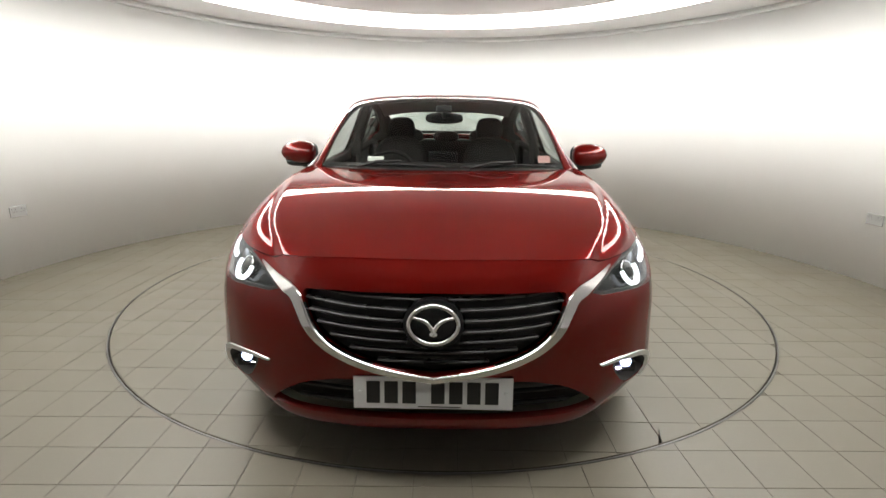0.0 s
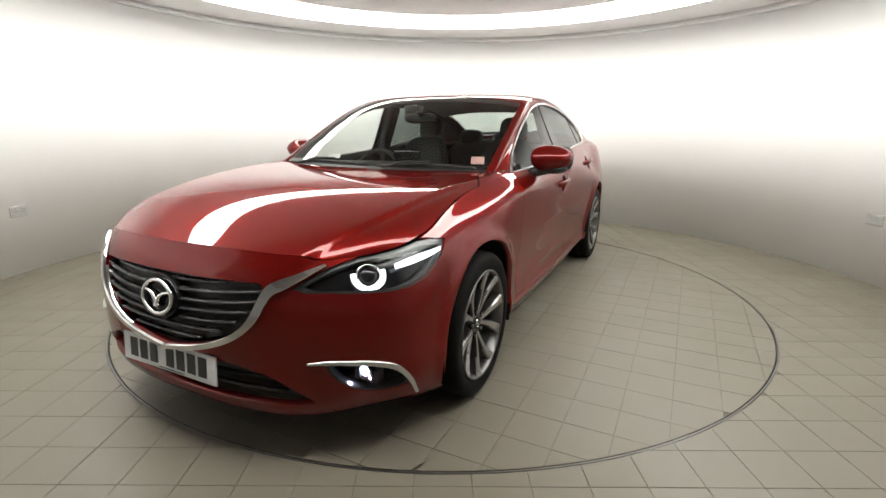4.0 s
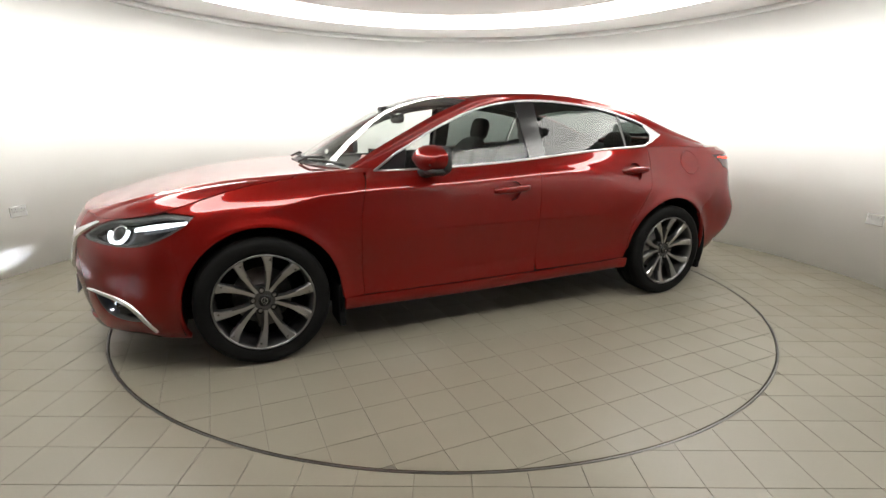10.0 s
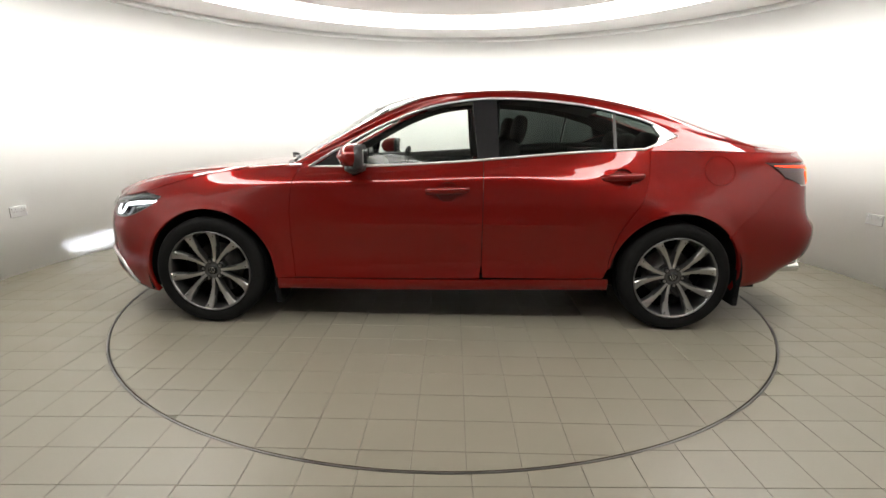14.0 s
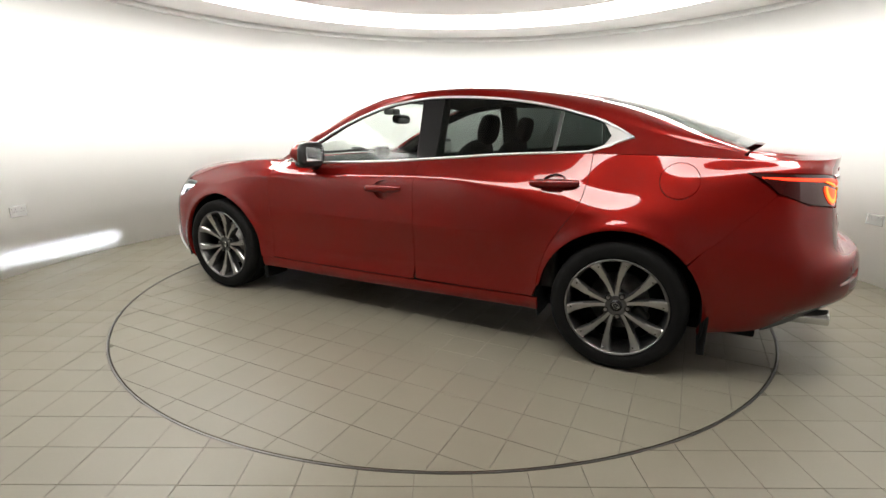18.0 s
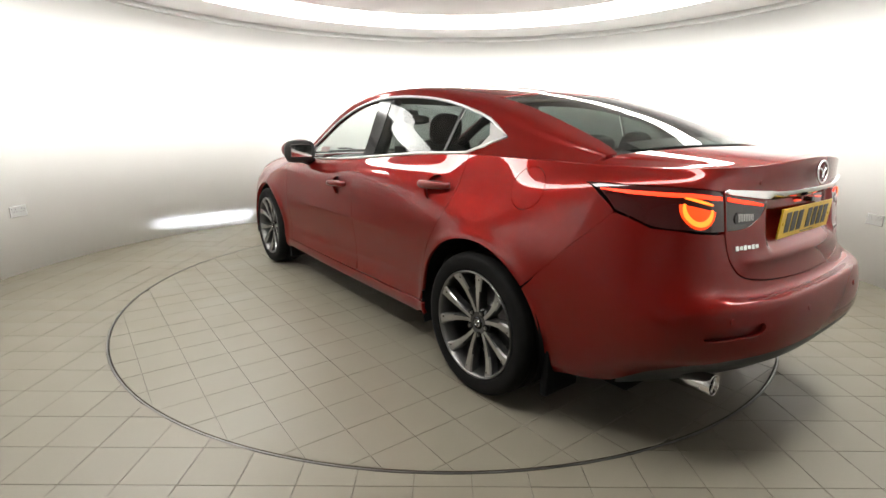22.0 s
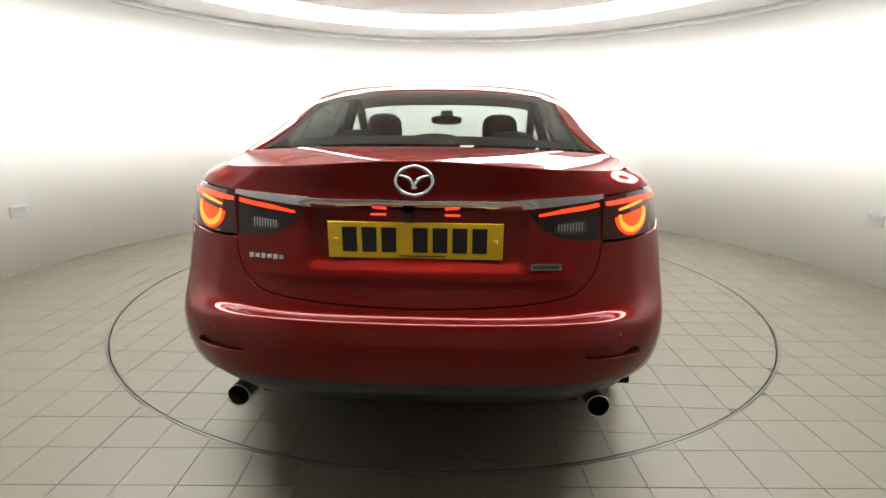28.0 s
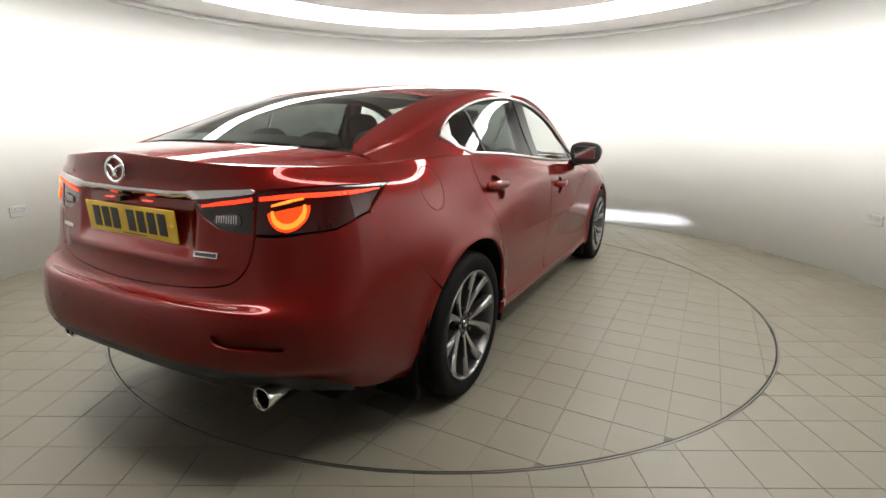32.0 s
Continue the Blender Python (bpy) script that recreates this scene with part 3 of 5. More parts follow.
def glass_material(name, tint, ior=1.45):
    m = bpy.data.materials.new(name)
    m.use_nodes = True
    nt = m.node_tree
    nt.nodes.remove(nt.nodes["Principled BSDF"])
    t = nt.nodes.new("ShaderNodeBsdfTransparent")
    t.inputs["Color"].default_value = (*tint, 1)
    g = nt.nodes.new("ShaderNodeBsdfGlossy")
    g.inputs["Roughness"].default_value = 0.005
    f0 = ((ior - 1) / (ior + 1)) ** 2 * 0.7
    lw = nt.nodes.new("ShaderNodeLayerWeight")
    lw.inputs["Blend"].default_value = 0.5
    pw = nt.nodes.new("ShaderNodeMath")
    pw.operation = "POWER"
    pw.inputs[1].default_value = 5.0
    f = nt.nodes.new("ShaderNodeMath")
    f.operation = "MULTIPLY_ADD"
    f.inputs[1].default_value, f.inputs[2].default_value = 0.92 - f0, f0
    nt.links.new(lw.outputs["Facing"], pw.inputs[0])
    nt.links.new(pw.outputs[0], f.inputs[0])
    x = nt.nodes.new("ShaderNodeMixShader")
    nt.links.new(f.outputs[0], x.inputs[0])
    nt.links.new(t.outputs[0], x.inputs[1])
    nt.links.new(g.outputs[0], x.inputs[2])
    nt.links.new(x.outputs[0], nt.nodes["Material Output"].inputs["Surface"])
    return m


def glow(name, color, strength):
    m = mat(name, color, 0.4)
    shader(m).inputs["Emission Color"].default_value = (*color, 1)
    shader(m).inputs["Emission Strength"].default_value = strength
    return m


PAINT = paint_material()
GLASS = glass_material("clear_glass", (0.86, 0.90, 0.88), 1.5)
TINTED = glass_material("privacy_glass", (0.15, 0.175, 0.165), 1.5)
SCREEN = glass_material("rear_screen_glass", (0.58, 0.65, 0.61), 1.5)
LENS = glass_material("lamp_lens", (0.93, 0.94, 0.95), 1.45)
RED_LENS = mat("red_lens", (0.030, 0.003, 0.003), 0.05, 0.0, Coat_Weight=0.3)
SMOKE_LENS = mat("smoked_lens", (0.014, 0.010, 0.010), 0.06, 0.0, Coat_Weight=0.3)
CHROME = mottled(mat("chrome", (0.78, 0.78, 0.78), 0.08, 1.0), (0.74, 0.74, 0.74), (0.80, 0.80, 0.80), 4, 300, 0.01, 0.0002, 0.06, 0.12)
SATIN = mottled(mat("satin_chrome", (0.62, 0.62, 0.61), 0.25, 1.0), (0.58, 0.58, 0.57), (0.66, 0.66, 0.65), 5, 300, 0.02, 0.0002, 0.30, 0.38)
BLACK = mottled(mat("black_plastic", (0.012, 0.012, 0.012), 0.45), (0.010, 0.010, 0.010), (0.018, 0.018, 0.018), 8, 300, 0.1, 0.0005, 0.40, 0.55)
SLAT = mottled(mat("satin_black", (0.03, 0.03, 0.03), 0.3), (0.030, 0.030, 0.031), (0.042, 0.042, 0.043), 8, 300, 0.03, 0.0003, 0.24, 0.34)
GLOSS_BLACK = mat("gloss_black", (0.008, 0.008, 0.009), 0.12, 0.0, Coat_Weight=0.0, Specular_IOR_Level=0.35)
UNDER = mat("underbody", (0.008, 0.008, 0.008), 0.85, 0.0, Specular_IOR_Level=0.04)
RUBBER = mottled(mat("tyre_rubber", (0.012, 0.012, 0.012), 0.6, 0.0, Specular_IOR_Level=0.05), (0.005, 0.005, 0.005), (0.010, 0.0097, 0.0095), 6, 200, 0.15, 0.001, 0.5, 0.7)
ALLOY = mottled(mat("machined_alloy", (0.5, 0.5, 0.5), 0.28, 1.0), (0.34, 0.337, 0.33), (0.42, 0.416, 0.408), 12, 400, 0.03, 0.0003, 0.27, 0.36)
GUNMETAL = mottled(mat("gunmetal", (0.1, 0.1, 0.1), 0.4, 0.9), (0.07, 0.07, 0.07), (0.12, 0.12, 0.12), 8, 200, 0.03, 0.0003, 0.35, 0.5)
RIM_METAL = mottled(mat("rim_metal", (0.2, 0.2, 0.2), 0.35, 1.0), (0.15, 0.149, 0.147), (0.21, 0.208, 0.205), 10, 300, 0.03, 0.0003, 0.32, 0.42)
STEEL = mottled(mat("brake_steel", (0.35, 0.34, 0.33), 0.4, 1.0), (0.22, 0.21, 0.20), (0.42, 0.41, 0.40), 15, 200, 0.05, 0.0005, 0.35, 0.5)
TRIM = mottled(mat("dark_trim", (0.03, 0.03, 0.03), 0.7, 0.0, Specular_IOR_Level=0.2), (0.020, 0.020, 0.020), (0.035, 0.034, 0.033), 6, 200, 0.15, 0.001)
LEATHER = mottled(mat("black_leather", (0.02, 0.02, 0.02), 0.5, 0.0, Specular_IOR_Level=0.15), (0.009, 0.009, 0.009), (0.016, 0.0155, 0.0155), 8, 220, 0.25, 0.001, 0.42, 0.6)
LINING = mottled(mat("grey_headlining", (0.28, 0.27, 0.26), 0.9), (0.24, 0.235, 0.225), (0.32, 0.31, 0.30), 5, 250, 0.2, 0.001)
PLATE_WHITE = mat("white_plate", (0.66, 0.67, 0.68), 0.35)
PLATE_YELLOW = mat("yellow_plate", (0.72, 0.47, 0.02), 0.35)
INK = mat("plate_ink", (0.01, 0.01, 0.01), 0.4)
PAPER = mat("paper", (0.75, 0.74, 0.72), 0.7)
PINK = mat("pink_sticker", (0.62, 0.35, 0.33), 0.6)
DRL = glow("daytime_led", (0.90, 0.95, 1.0), 2.6)
FOG_GLOW = glow("fog_led", (0.55, 0.66, 1.0), 8.0)
TAIL_GLOW = glow("tail_led", (1.0, 0.035, 0.008), 2.2)
TAIL_HOT = glow("tail_bulb", (1.0, 0.20, 0.02), 1.9)
TAIL_DIM = glow("tail_inner", (1.0, 0.06, 0.006), 1.0)
PLATE_GLOW = glow("plate_lamp", (1.0, 0.08, 0.04), 1.0)
BEAM = glow("beam_led", (0.86, 0.90, 1.0), 600000.0)


# ---- the car: body ----


def arc_points(c, a0, a1, n=18, tall=1.0):
    return [(c[0] + c[2] * math.cos(radians(a0 + (a1 - a0) * k / n)), c[1] + c[2] * tall * math.sin(radians(a0 + (a1 - a0) * k / n))) for k in range(n + 1)]


SIDE_DOOR_F = [(-.895, .305), (-.905, .50), (-.905, .72), (-.885, .85), (-.850, .955)]
B_LINE = .245


def build_body(car):
    top_v = 5.985
    # headlamp outline, on the shell
    inner = nose([(.523, .674), (.556, .703), (.600, .734)])
    tip = side([(-1.692, .786)])[0]
    low = side([(-1.735, .742), (-1.82, .695), (-1.92, .657)])
    under = nose([(.767, .650), (.69, .655), (.625, .659), (.565, .660)])
    top = [(2.58, 5.70), (2.85, 5.93), (3.3, 5.955), (3.8, 5.93), (4.1, 5.75)]
    lamp = inner + smooth_path(top, 3) + [tip] + smooth_path(low + under, 4)
    # grille
    g = smooth_path([(0, .695), (.20, .695), (.38, .692), (.428, .683), (.425, .63), (.40, .575), (.35, .525), (.27, .482), (.14, .443), (.0, .418)], 4)
    right = nose([p for p in g])
    grille = right + [(-u, v) for u, v in right[::-1] if u > 1e-4]
    # lower intake
    li = nose(smooth_path([(0, .398), (.27, .398), (.39, .376), (.48, .340), (.575, .262), (.53, .247), (.40, .242), (.25, .240), (0, .237)], 4))
    intake = li + [(-u, v) for u, v in li[::-1] if u > 1e-4]
    # fog pocket
    fp = smooth_path(nose([(.628, .405), (.70, .406), (.762, .393)]) + side([(-1.99, .355), (-1.955, .29)]) + nose([(.757, .280), (.70, .300), (.655, .345)]), 4, True)
    mirrored = [[(-u, v) for u, v in h] for h in (lamp, fp)]
    seam = side([(-1.80, .705), (-1.80, .62), (-1.775, .46)])
    arch = side(arc_points(ARCH_F, 161, 200, 6))
    left = seam + arch + [(arch[-1][0], .02)]
    base = [(3.6, .02), (3, .02), (2, .02), (1, .02)]
    over = [(u, v + .012) for u, v in smooth_path(top, 3) if u < 2.86]
    outer = [(0, top_v), (1, top_v), (2, top_v), (2.5, top_v), (2.85, top_v)] + over[::-1] + lamp[2::-1] + lamp[:lamp.index(tip) + 2:-1] + left + base
    half = outer + [(0, .02)]
    full = half[:-1] + [(0, .02)] + [(-u, v) for u, v in half[:-1][::-1] if abs(u) > 1e-6]
    bumper = skin("front_bumper", shell, full, PAINT, car, (.045, .10), holes=[grille, intake, fp, mirrored[1]], depth=.03, label="red painted front bumper")
    # fender
    a = side(arc_points(ARCH_F, 4, 161, 20))
    sill_y = side([(-1.005, .30), (-.905, .30)])
    fender = [(3.95, top_v), (4.1, 5.78), tip] + low[:1] + [(u + .0015, v) for u, v in seam] + a[::-1] + sill_y + side(SIDE_DOOR_F)[:-1] + side([(-.866, .93)]) + [(side([(-.86, .95)])[0][0], top_v)]
    skin("fender", shell, fender, PAINT, car, (.05, .09), depth=.03, both=True)
    skin("fender_top", bonnet, [(1.0, .785), (1.0, 1.05), (.88, 1.05), (.90, .96), (.905, .89)], PAINT, car, (.03, .03), depth=.01, both=True)
    # doors
    d1 = side(SIDE_DOOR_F)
    gap = .0016
    f_door = [(u + .006, v) for u, v in d1[:-1]] + [(d1[-1][0] + .006, top_v)] + [(side([(B_LINE - gap, 1.0)])[0][0], top_v)] + side([(B_LINE - gap, .85), (B_LINE - gap, .6), (B_LINE - gap, .40), (B_LINE - gap - .01, .31), (-.3, .305), (-.7, .303)])
    handles = [side(smooth_path([(cy - .068, cz - .002), (cy - .037, cz + .044), (cy + .025, cz + .054), (cy + .068, cz + .014), (cy + .037, cz - .05), (cy - .025, cz - .056)], 4, True)) for cy, cz in ((.035, .840), (1.055, .925))]
    doors = skin("front_door", shell, f_door, PAINT, car, (.05, .09), holes=[handles[0]], depth=.02, both=True)
    rr = side(smooth_path([(1.225, 1.03), (1.215, .93), (1.185, .82), (1.11, .705), (1.05, .60), (1.012, .47), (1.0, .38)], 4))
    r_door = [(side([(B_LINE + gap, 1.0)])[0][0], top_v)] + side([(B_LINE + gap, .85), (B_LINE + gap, .6), (B_LINE + gap, .40), (B_LINE + gap + .01, .315), (.7, .318), (.98, .325)]) + rr[::-1] + [(rr[0][0], top_v)]
    doors += skin("rear_door", shell, r_door, PAINT, car, (.05, .09), holes=[handles[1]], depth=.02, both=True)
    # sill
    lower = [(u, .62) for u in (6.0, 7.0, 8.0, 9.0)]
    s_top = side([(-1.0, .298), (-.905, .296), (-.3, .297), (.24, .302), (.7, .310), (.98, .318), (1.012, .32)])
    skin("sill", shell, [(s_top[0][0], .62)] + lower + [(s_top[-1][0], .62)] + s_top[::-1], PAINT, car, (.06, .12), depth=.02, both=True)
    # quarter panel, with the tail lamp cut out
    lamp_out, lamp_in, seam_q = tail_lamp_outlines()
    ar = side(arc_points(ARCH_R, 41, 178, 20))
    ar_low = side(arc_points(ARCH_R, -14, 39.5, 8))
    bump_seam = side([(1.772, .665), (1.90, .802), (2.02, .925)])
    q = [(rr[0][0] + .01, top_v)] + [(u + .008, v) for u, v in rr] + ar[::-1][1:] + bump_seam + lamp_out["lower"] + lamp_out["upper"] + [(11.75, top_v), (11, top_v), (10, top_v)]
    flap = side([(1.635 + .088 * math.cos(2 * math.pi * k / 28), .972 + .085 * math.sin(2 * math.pi * k / 28)) for k in range(28)])
    skin("quarter_panel", shell, q, PAINT, car, (.05, .09), holes=[flap], depth=.02, both=True)
    fl = side([(1.635 + .0850 * math.cos(2 * math.pi * k / 28), .972 + .0820 * math.sin(2 * math.pi * k / 28)) for k in range(28)])
    skin("fuel_flap", shell, fl, PAINT, car, (.03, .08), depth=.01, both=True)
    # rear bumper
    boot = boot_outline()
    half = side([(1.7728, .6642), (1.9008, .8012), (2.0208, .9242)]) + lamp_out["lower_b"] + boot["bumper"]
    bottom = [(14.0, 2.09), (13.4, 2.09), (13.0, 2.05), (12.6, 1.95), (12.2, 1.72), (11.9, 1.15), (11.4, .45), (10.9, .35)] + ar_low
    centre = [p for p in half] + [(28 - u, v) for u, v in half[::-1] if u < 13.999] + [(28 - u, v) for u, v in bottom[::-1] if u < 13.999] + bottom
    vent = smooth_path(tail([(.505, .586), (.60, .574), (.685, .556), (.69, .530), (.60, .538), (.515, .548)]), 3, True)
    skin("rear_bumper", shell, centre, PAINT, car, (.05, .08), holes=[vent, [(28 - u, v) for u, v in vent]], depth=.03, label="red painted rear bumper")
    skin("bumper_vent", shell, vent, PAINT, car, (.05, .06), offset=-.016, depth=0, both=True)
    val = [(14.0, 2.07), (13.4, 2.07), (13.0, 2.03), (12.6, 1.93), (12.2, 1.70), (11.9, 1.13), (11.5, .5), (11.5, .05), (12, .03), (13, .03), (14, .03)]
    skin("valance", shell, val[:-1] + [(14, .03)] + [(28 - u, v) for u, v in val[::-1] if u < 13.999], BLACK, car, (.08, .12), offset=-.004, depth=.03)
    # bonnet
    ends = [(-.0, -1.085), (.20, -1.078), (.40, -1.045), (.58, -.995), (.69, -.955)]
    back = inverse(bonnet, (0, 1), (.5, 1.08), [0, 1], ends)
    h = [(t, .004) for t in np.linspace(.05, .99, 14)] + [(.995, b) for b in np.linspace(.01, .775, 20)] + [(.90, .885)] + back[::-1]
    skin("bonnet", bonnet, h + [(-t, b) for t, b in h[::-1] if abs(t) > 1e-6], PAINT, car, (.016, .02), depth=.02, label="red bonnet with raised creases")
    return dict(lamp=lamp, grille=grille, intake=intake, fog=fp, doors=doors, boot=boot, tail=(lamp_out, lamp_in), handles=handles)


def tail_lamp_outlines():
    """Outer lamp on the wing, inner lamp on the boot lid."""
    tip = side([(1.893, 1.022)])[0]
    up = side([(2.04, 1.020)]) + tail([(.655, 1.016), (.61, 1.011), (.563, 1.004)])
    down = tail([(.563, .877), (.62, .878), (.68, .884)]) + side([(2.148, .897), (2.03, .938)])
    outer = smooth_path([tip] + up, 4) + smooth_path(down, 4)
    inner = smooth_path(tail([(.554, 1.001), (.46, .982), (.38, .965), (.335, .956)]), 4) + smooth_path(tail([(.37, .915), (.43, .887), (.48, .877), (.554, .877)]), 4)
    w = {"outline": outer}
    w["lower"] = side([(2.025, .932), (1.96, .982)])
    w["upper"] = [tip] + [(u, v + .03) for u, v in up] + [(up[3][0], 5.985)]
    w["lower_b"] = side([(2.034, .928), (2.148, .888)]) + tail([(.68, .875), (.62, .869), (.567, .867)])
    return w, {"outline": inner}, None


def boot_outline():
    edge = tail(smooth_path([(.565, .86), (.558, .815), (.538, .762), (.485, .714), (.36, .690), (.18, .679), (0, .675)], 4))
    lid = tail(smooth_path([(.559, .868), (.553, .818), (.534, .766), (.482, .7185), (.36, .6945), (.18, .6835), (0, .6795)], 4))
    return {"bumper": edge, "lid": lid}


def build_boot(car, info):
    lid = info["boot"]["lid"]
    inner = info["tail"][1]["outline"]
    half = [(12.55, 5.985)] + tail([(.557, 1.03), (.557, .95)]) + lid
    whole = [p for p in half] + [(28 - u, v) for u, v in half[::-1] if u < 13.999]
    b = skin("boot_lid", shell, whole, PAINT, car, (.03, .05), holes=[inner, [(28 - u, v) for u, v in inner]], depth=.03, label="red boot lid with chrome strip and number plate")
    skin("boot_top", deck, [(.20, .06), (.20, .995), (.5, .995), (1, .995), (1.5, .995), (1.80, .995), (1.80, .06), (1.5, .05), (1, .04), (.5, .05)], PAINT, b, (.04, .08), depth=.015, flip=True)
    us = np.linspace(12.42, 14.0, 24)
    lip = [Vector(p) - Vector((0, .006, .005)) for p in shell(us, np.full(24, 6.0))]
    lip += [Vector((-p.x, p.y, p.z)) for p in lip[-2::-1]]
    part("boot_lip", tube(lip, .006, 10, 1.0, False, [.002 + .004 * min(1.0, min(i, len(lip) - 1 - i) / 8) for i in range(len(lip))]), PAINT, b, smooth=True)
    skin("deck_side", deck, [(-.0, -.0), (-.0, 1.0), (.19, 1.0), (.19, .0)], PAINT, car, (.03, .08), depth=.015, flip=True, both=True)
    return b


def build_cabin(car):
    low = [(-.80, .968), (-.62, .968), (-.29, .985), (.04, 1.005), (.38, 1.034), (.71, 1.063), (1.04, 1.083), (1.20, 1.092)]
    tail_pts = [(1.30, 1.118), (1.405, 1.168)]
    up = [(1.25, 1.245), (1.07, 1.298), (.90, 1.335), (.72, 1.360), (.55, 1.373), (.31, 1.378), (.21, 1.373), (.04, 1.350), (-.13, 1.308), (-.30, 1.243), (-.48, 1.155), (-.66, 1.058)]
    dlo = window_side(low + tail_pts + up)
    frame_hole = smooth_path(dlo[:8], 3) + smooth_path(dlo[9:], 3)
    side_frame = [(k, .0) for k in np.linspace(0.0, 8.0, 33)] + [(8.0, v) for v in (1, 2, 2.9)] + [(k, 3.0 if k < 5.6 or k > 7.9 else 3.0 + .26 * math.sin(math.pi * (k - 5.6) / 2.4) ** .5) for k in np.linspace(8, 0, 41)] + [(0.0, 2), (0.0, 1)]
    rails = skin("side_frame", cabin, side_frame, PAINT, car, (.08, .12), holes=[frame_hole], depth=.02, both=True, label="red roof rail and rear pillar")
    skin("frame_lining", cabin, side_frame, TRIM, car, (.12, .2), holes=[frame_hole], offset=-.024, depth=0, both=True)
    # chrome strip round the side windows
    loop = frame_hole
    pts = cabin(np.array([p[0] for p in loop]), np.array([p[1] for p in loop]))
    for sx in (1, -1):
        part("window_trim", tube([Vector((p[0] * sx + .003 * sx, p[1], p[2])) for p in pts], 0.0075, 8, .8, True), SATIN, car, "satin chrome window surround", True)
    # triangular chrome end piece
    end = window_side([(1.235, 1.100), (1.30, 1.118), (1.395, 1.166), (1.32, 1.205), (1.262, 1.228), (1.30, 1.17), (1.275, 1.13)])
    skin("chrome_corner", cabin, end, SATIN, car, (.05, .08), offset=.004, depth=.01, both=True)
    # glass and pillars inside the opening

    def piece(name, y0, y1, slope0, slope1, material, offset, label=""):
        """A piece of the opening between two leaning lines."""
        pts2 = [(y, z) for y, z in zip([p[0] for p in low + tail_pts + up], [p[1] for p in low + tail_pts + up])]
        pts2 = dense(pts2, .04)

        def keep(poly, y_at, slope, sign):
            out = []
            for a, b in zip(poly, poly[1:] + poly[:1]):
                fa, fb = sign * (a[0] - (y_at + slope * (a[1] - 1.1))), sign * (b[0] - (y_at + slope * (b[1] - 1.1)))
                if fa >= 0:
                    out.append(a)
                if (fa >= 0) != (fb >= 0):
                    t = fa / (fa - fb)
                    out.append((a[0] + (b[0] - a[0]) * t, a[1] + (b[1] - a[1]) * t))
            return out
        pts2 = keep(keep(pts2, y0, slope0, 1), y1, slope1, -1)
        return skin(name, cabin, window_side(pts2), material, car, (.12, .2), offset=offset, depth=.004, both=True, label=label)
    piece("mirror_base", -.9, -.585, 0, .25, GLOSS_BLACK, -.004)
    piece("front_window", -.583, .205, .25, -.10, GLASS, -.007, "clear front door glass")
    piece("centre_pillar", .207, .335, -.10, -.04, GLOSS_BLACK, -.003)
    piece("rear_window", .337, 1.015, -.04, .04, TINTED, -.007, "dark tinted rear door glass")
    piece("window_divider", 1.017, 1.035, .04, .04, BLACK, -.003)
    piece("quarter_window", 1.037, 1.5, .04, 0, TINTED, -.007, "dark tinted quarter glass")
    # windscreen, roof, rear window
    def band(k0, k1, v_edge):
        n = 16
        a = [(k0, v) for v in np.linspace(v_edge(0), 10 - v_edge(0), n)]
        b = [(k1, v) for v in np.linspace(10 - v_edge(1), v_edge(1), n)]
        m = [k0 + (k1 - k0) * i / 8 for i in range(1, 8)]
        r = [(k, 10 - v_edge((k - k0) / (k1 - k0))) for k in m]
        l = [(k, v_edge((k - k0) / (k1 - k0))) for k in m[::-1]]
        return a + r + b + l
    skin("windscreen", cabin, band(.03, 2.55, lambda t: 3.02), GLASS, car, (.1, .14), offset=-.003, depth=.004, label="clear laminated windscreen")
    skin("roof", cabin, band(2.57, 5.86, lambda t: 3.01), PAINT, car, (.1, .14), depth=.012, label="red painted roof")
    skin("rear_screen", cabin, band(5.88, 7.93, lambda t: 3.02 + .25 * math.sin(math.pi * min(1, max(0, (t * 2.05 + .28) / 2.4))) ** .5), SCREEN, car, (.1, .14), offset=-.003, depth=.004, label="dark tinted rear window")
    # black glass borders
    skin("screen_border", cabin, band(.03, .16, lambda t: 3.04), BLACK, car, (.05, .2), offset=-.006, depth=0)
    skin("screen_border", cabin, band(2.43, 2.55, lambda t: 3.04), BLACK, car, (.05, .2), offset=-.006, depth=0)
    skin("screen_border", cabin, band(7.72, 7.93, lambda t: 3.50), BLACK, car, (.05, .2), offset=-.006, depth=0)
    # headlining under the roof
    skin("headlining", cabin, band(2.5, 5.9, lambda t: 2.9), LINING, car, (.15, .2), offset=-.03, depth=0)
    skin("pillar_trim", cabin, [(.1, 2.25), (1, 2.2), (2, 2.15), (3, 2.15), (5, 2.15), (6, 2.2), (7.6, 2.3), (7.6, 3.25), (6.5, 3.28), (5.8, 3.1), (3, 3.0), (2, 3.0), (1, 3.0), (.1, 3.0)], TRIM, car, (.15, .2), offset=-.022, depth=0, both=True)


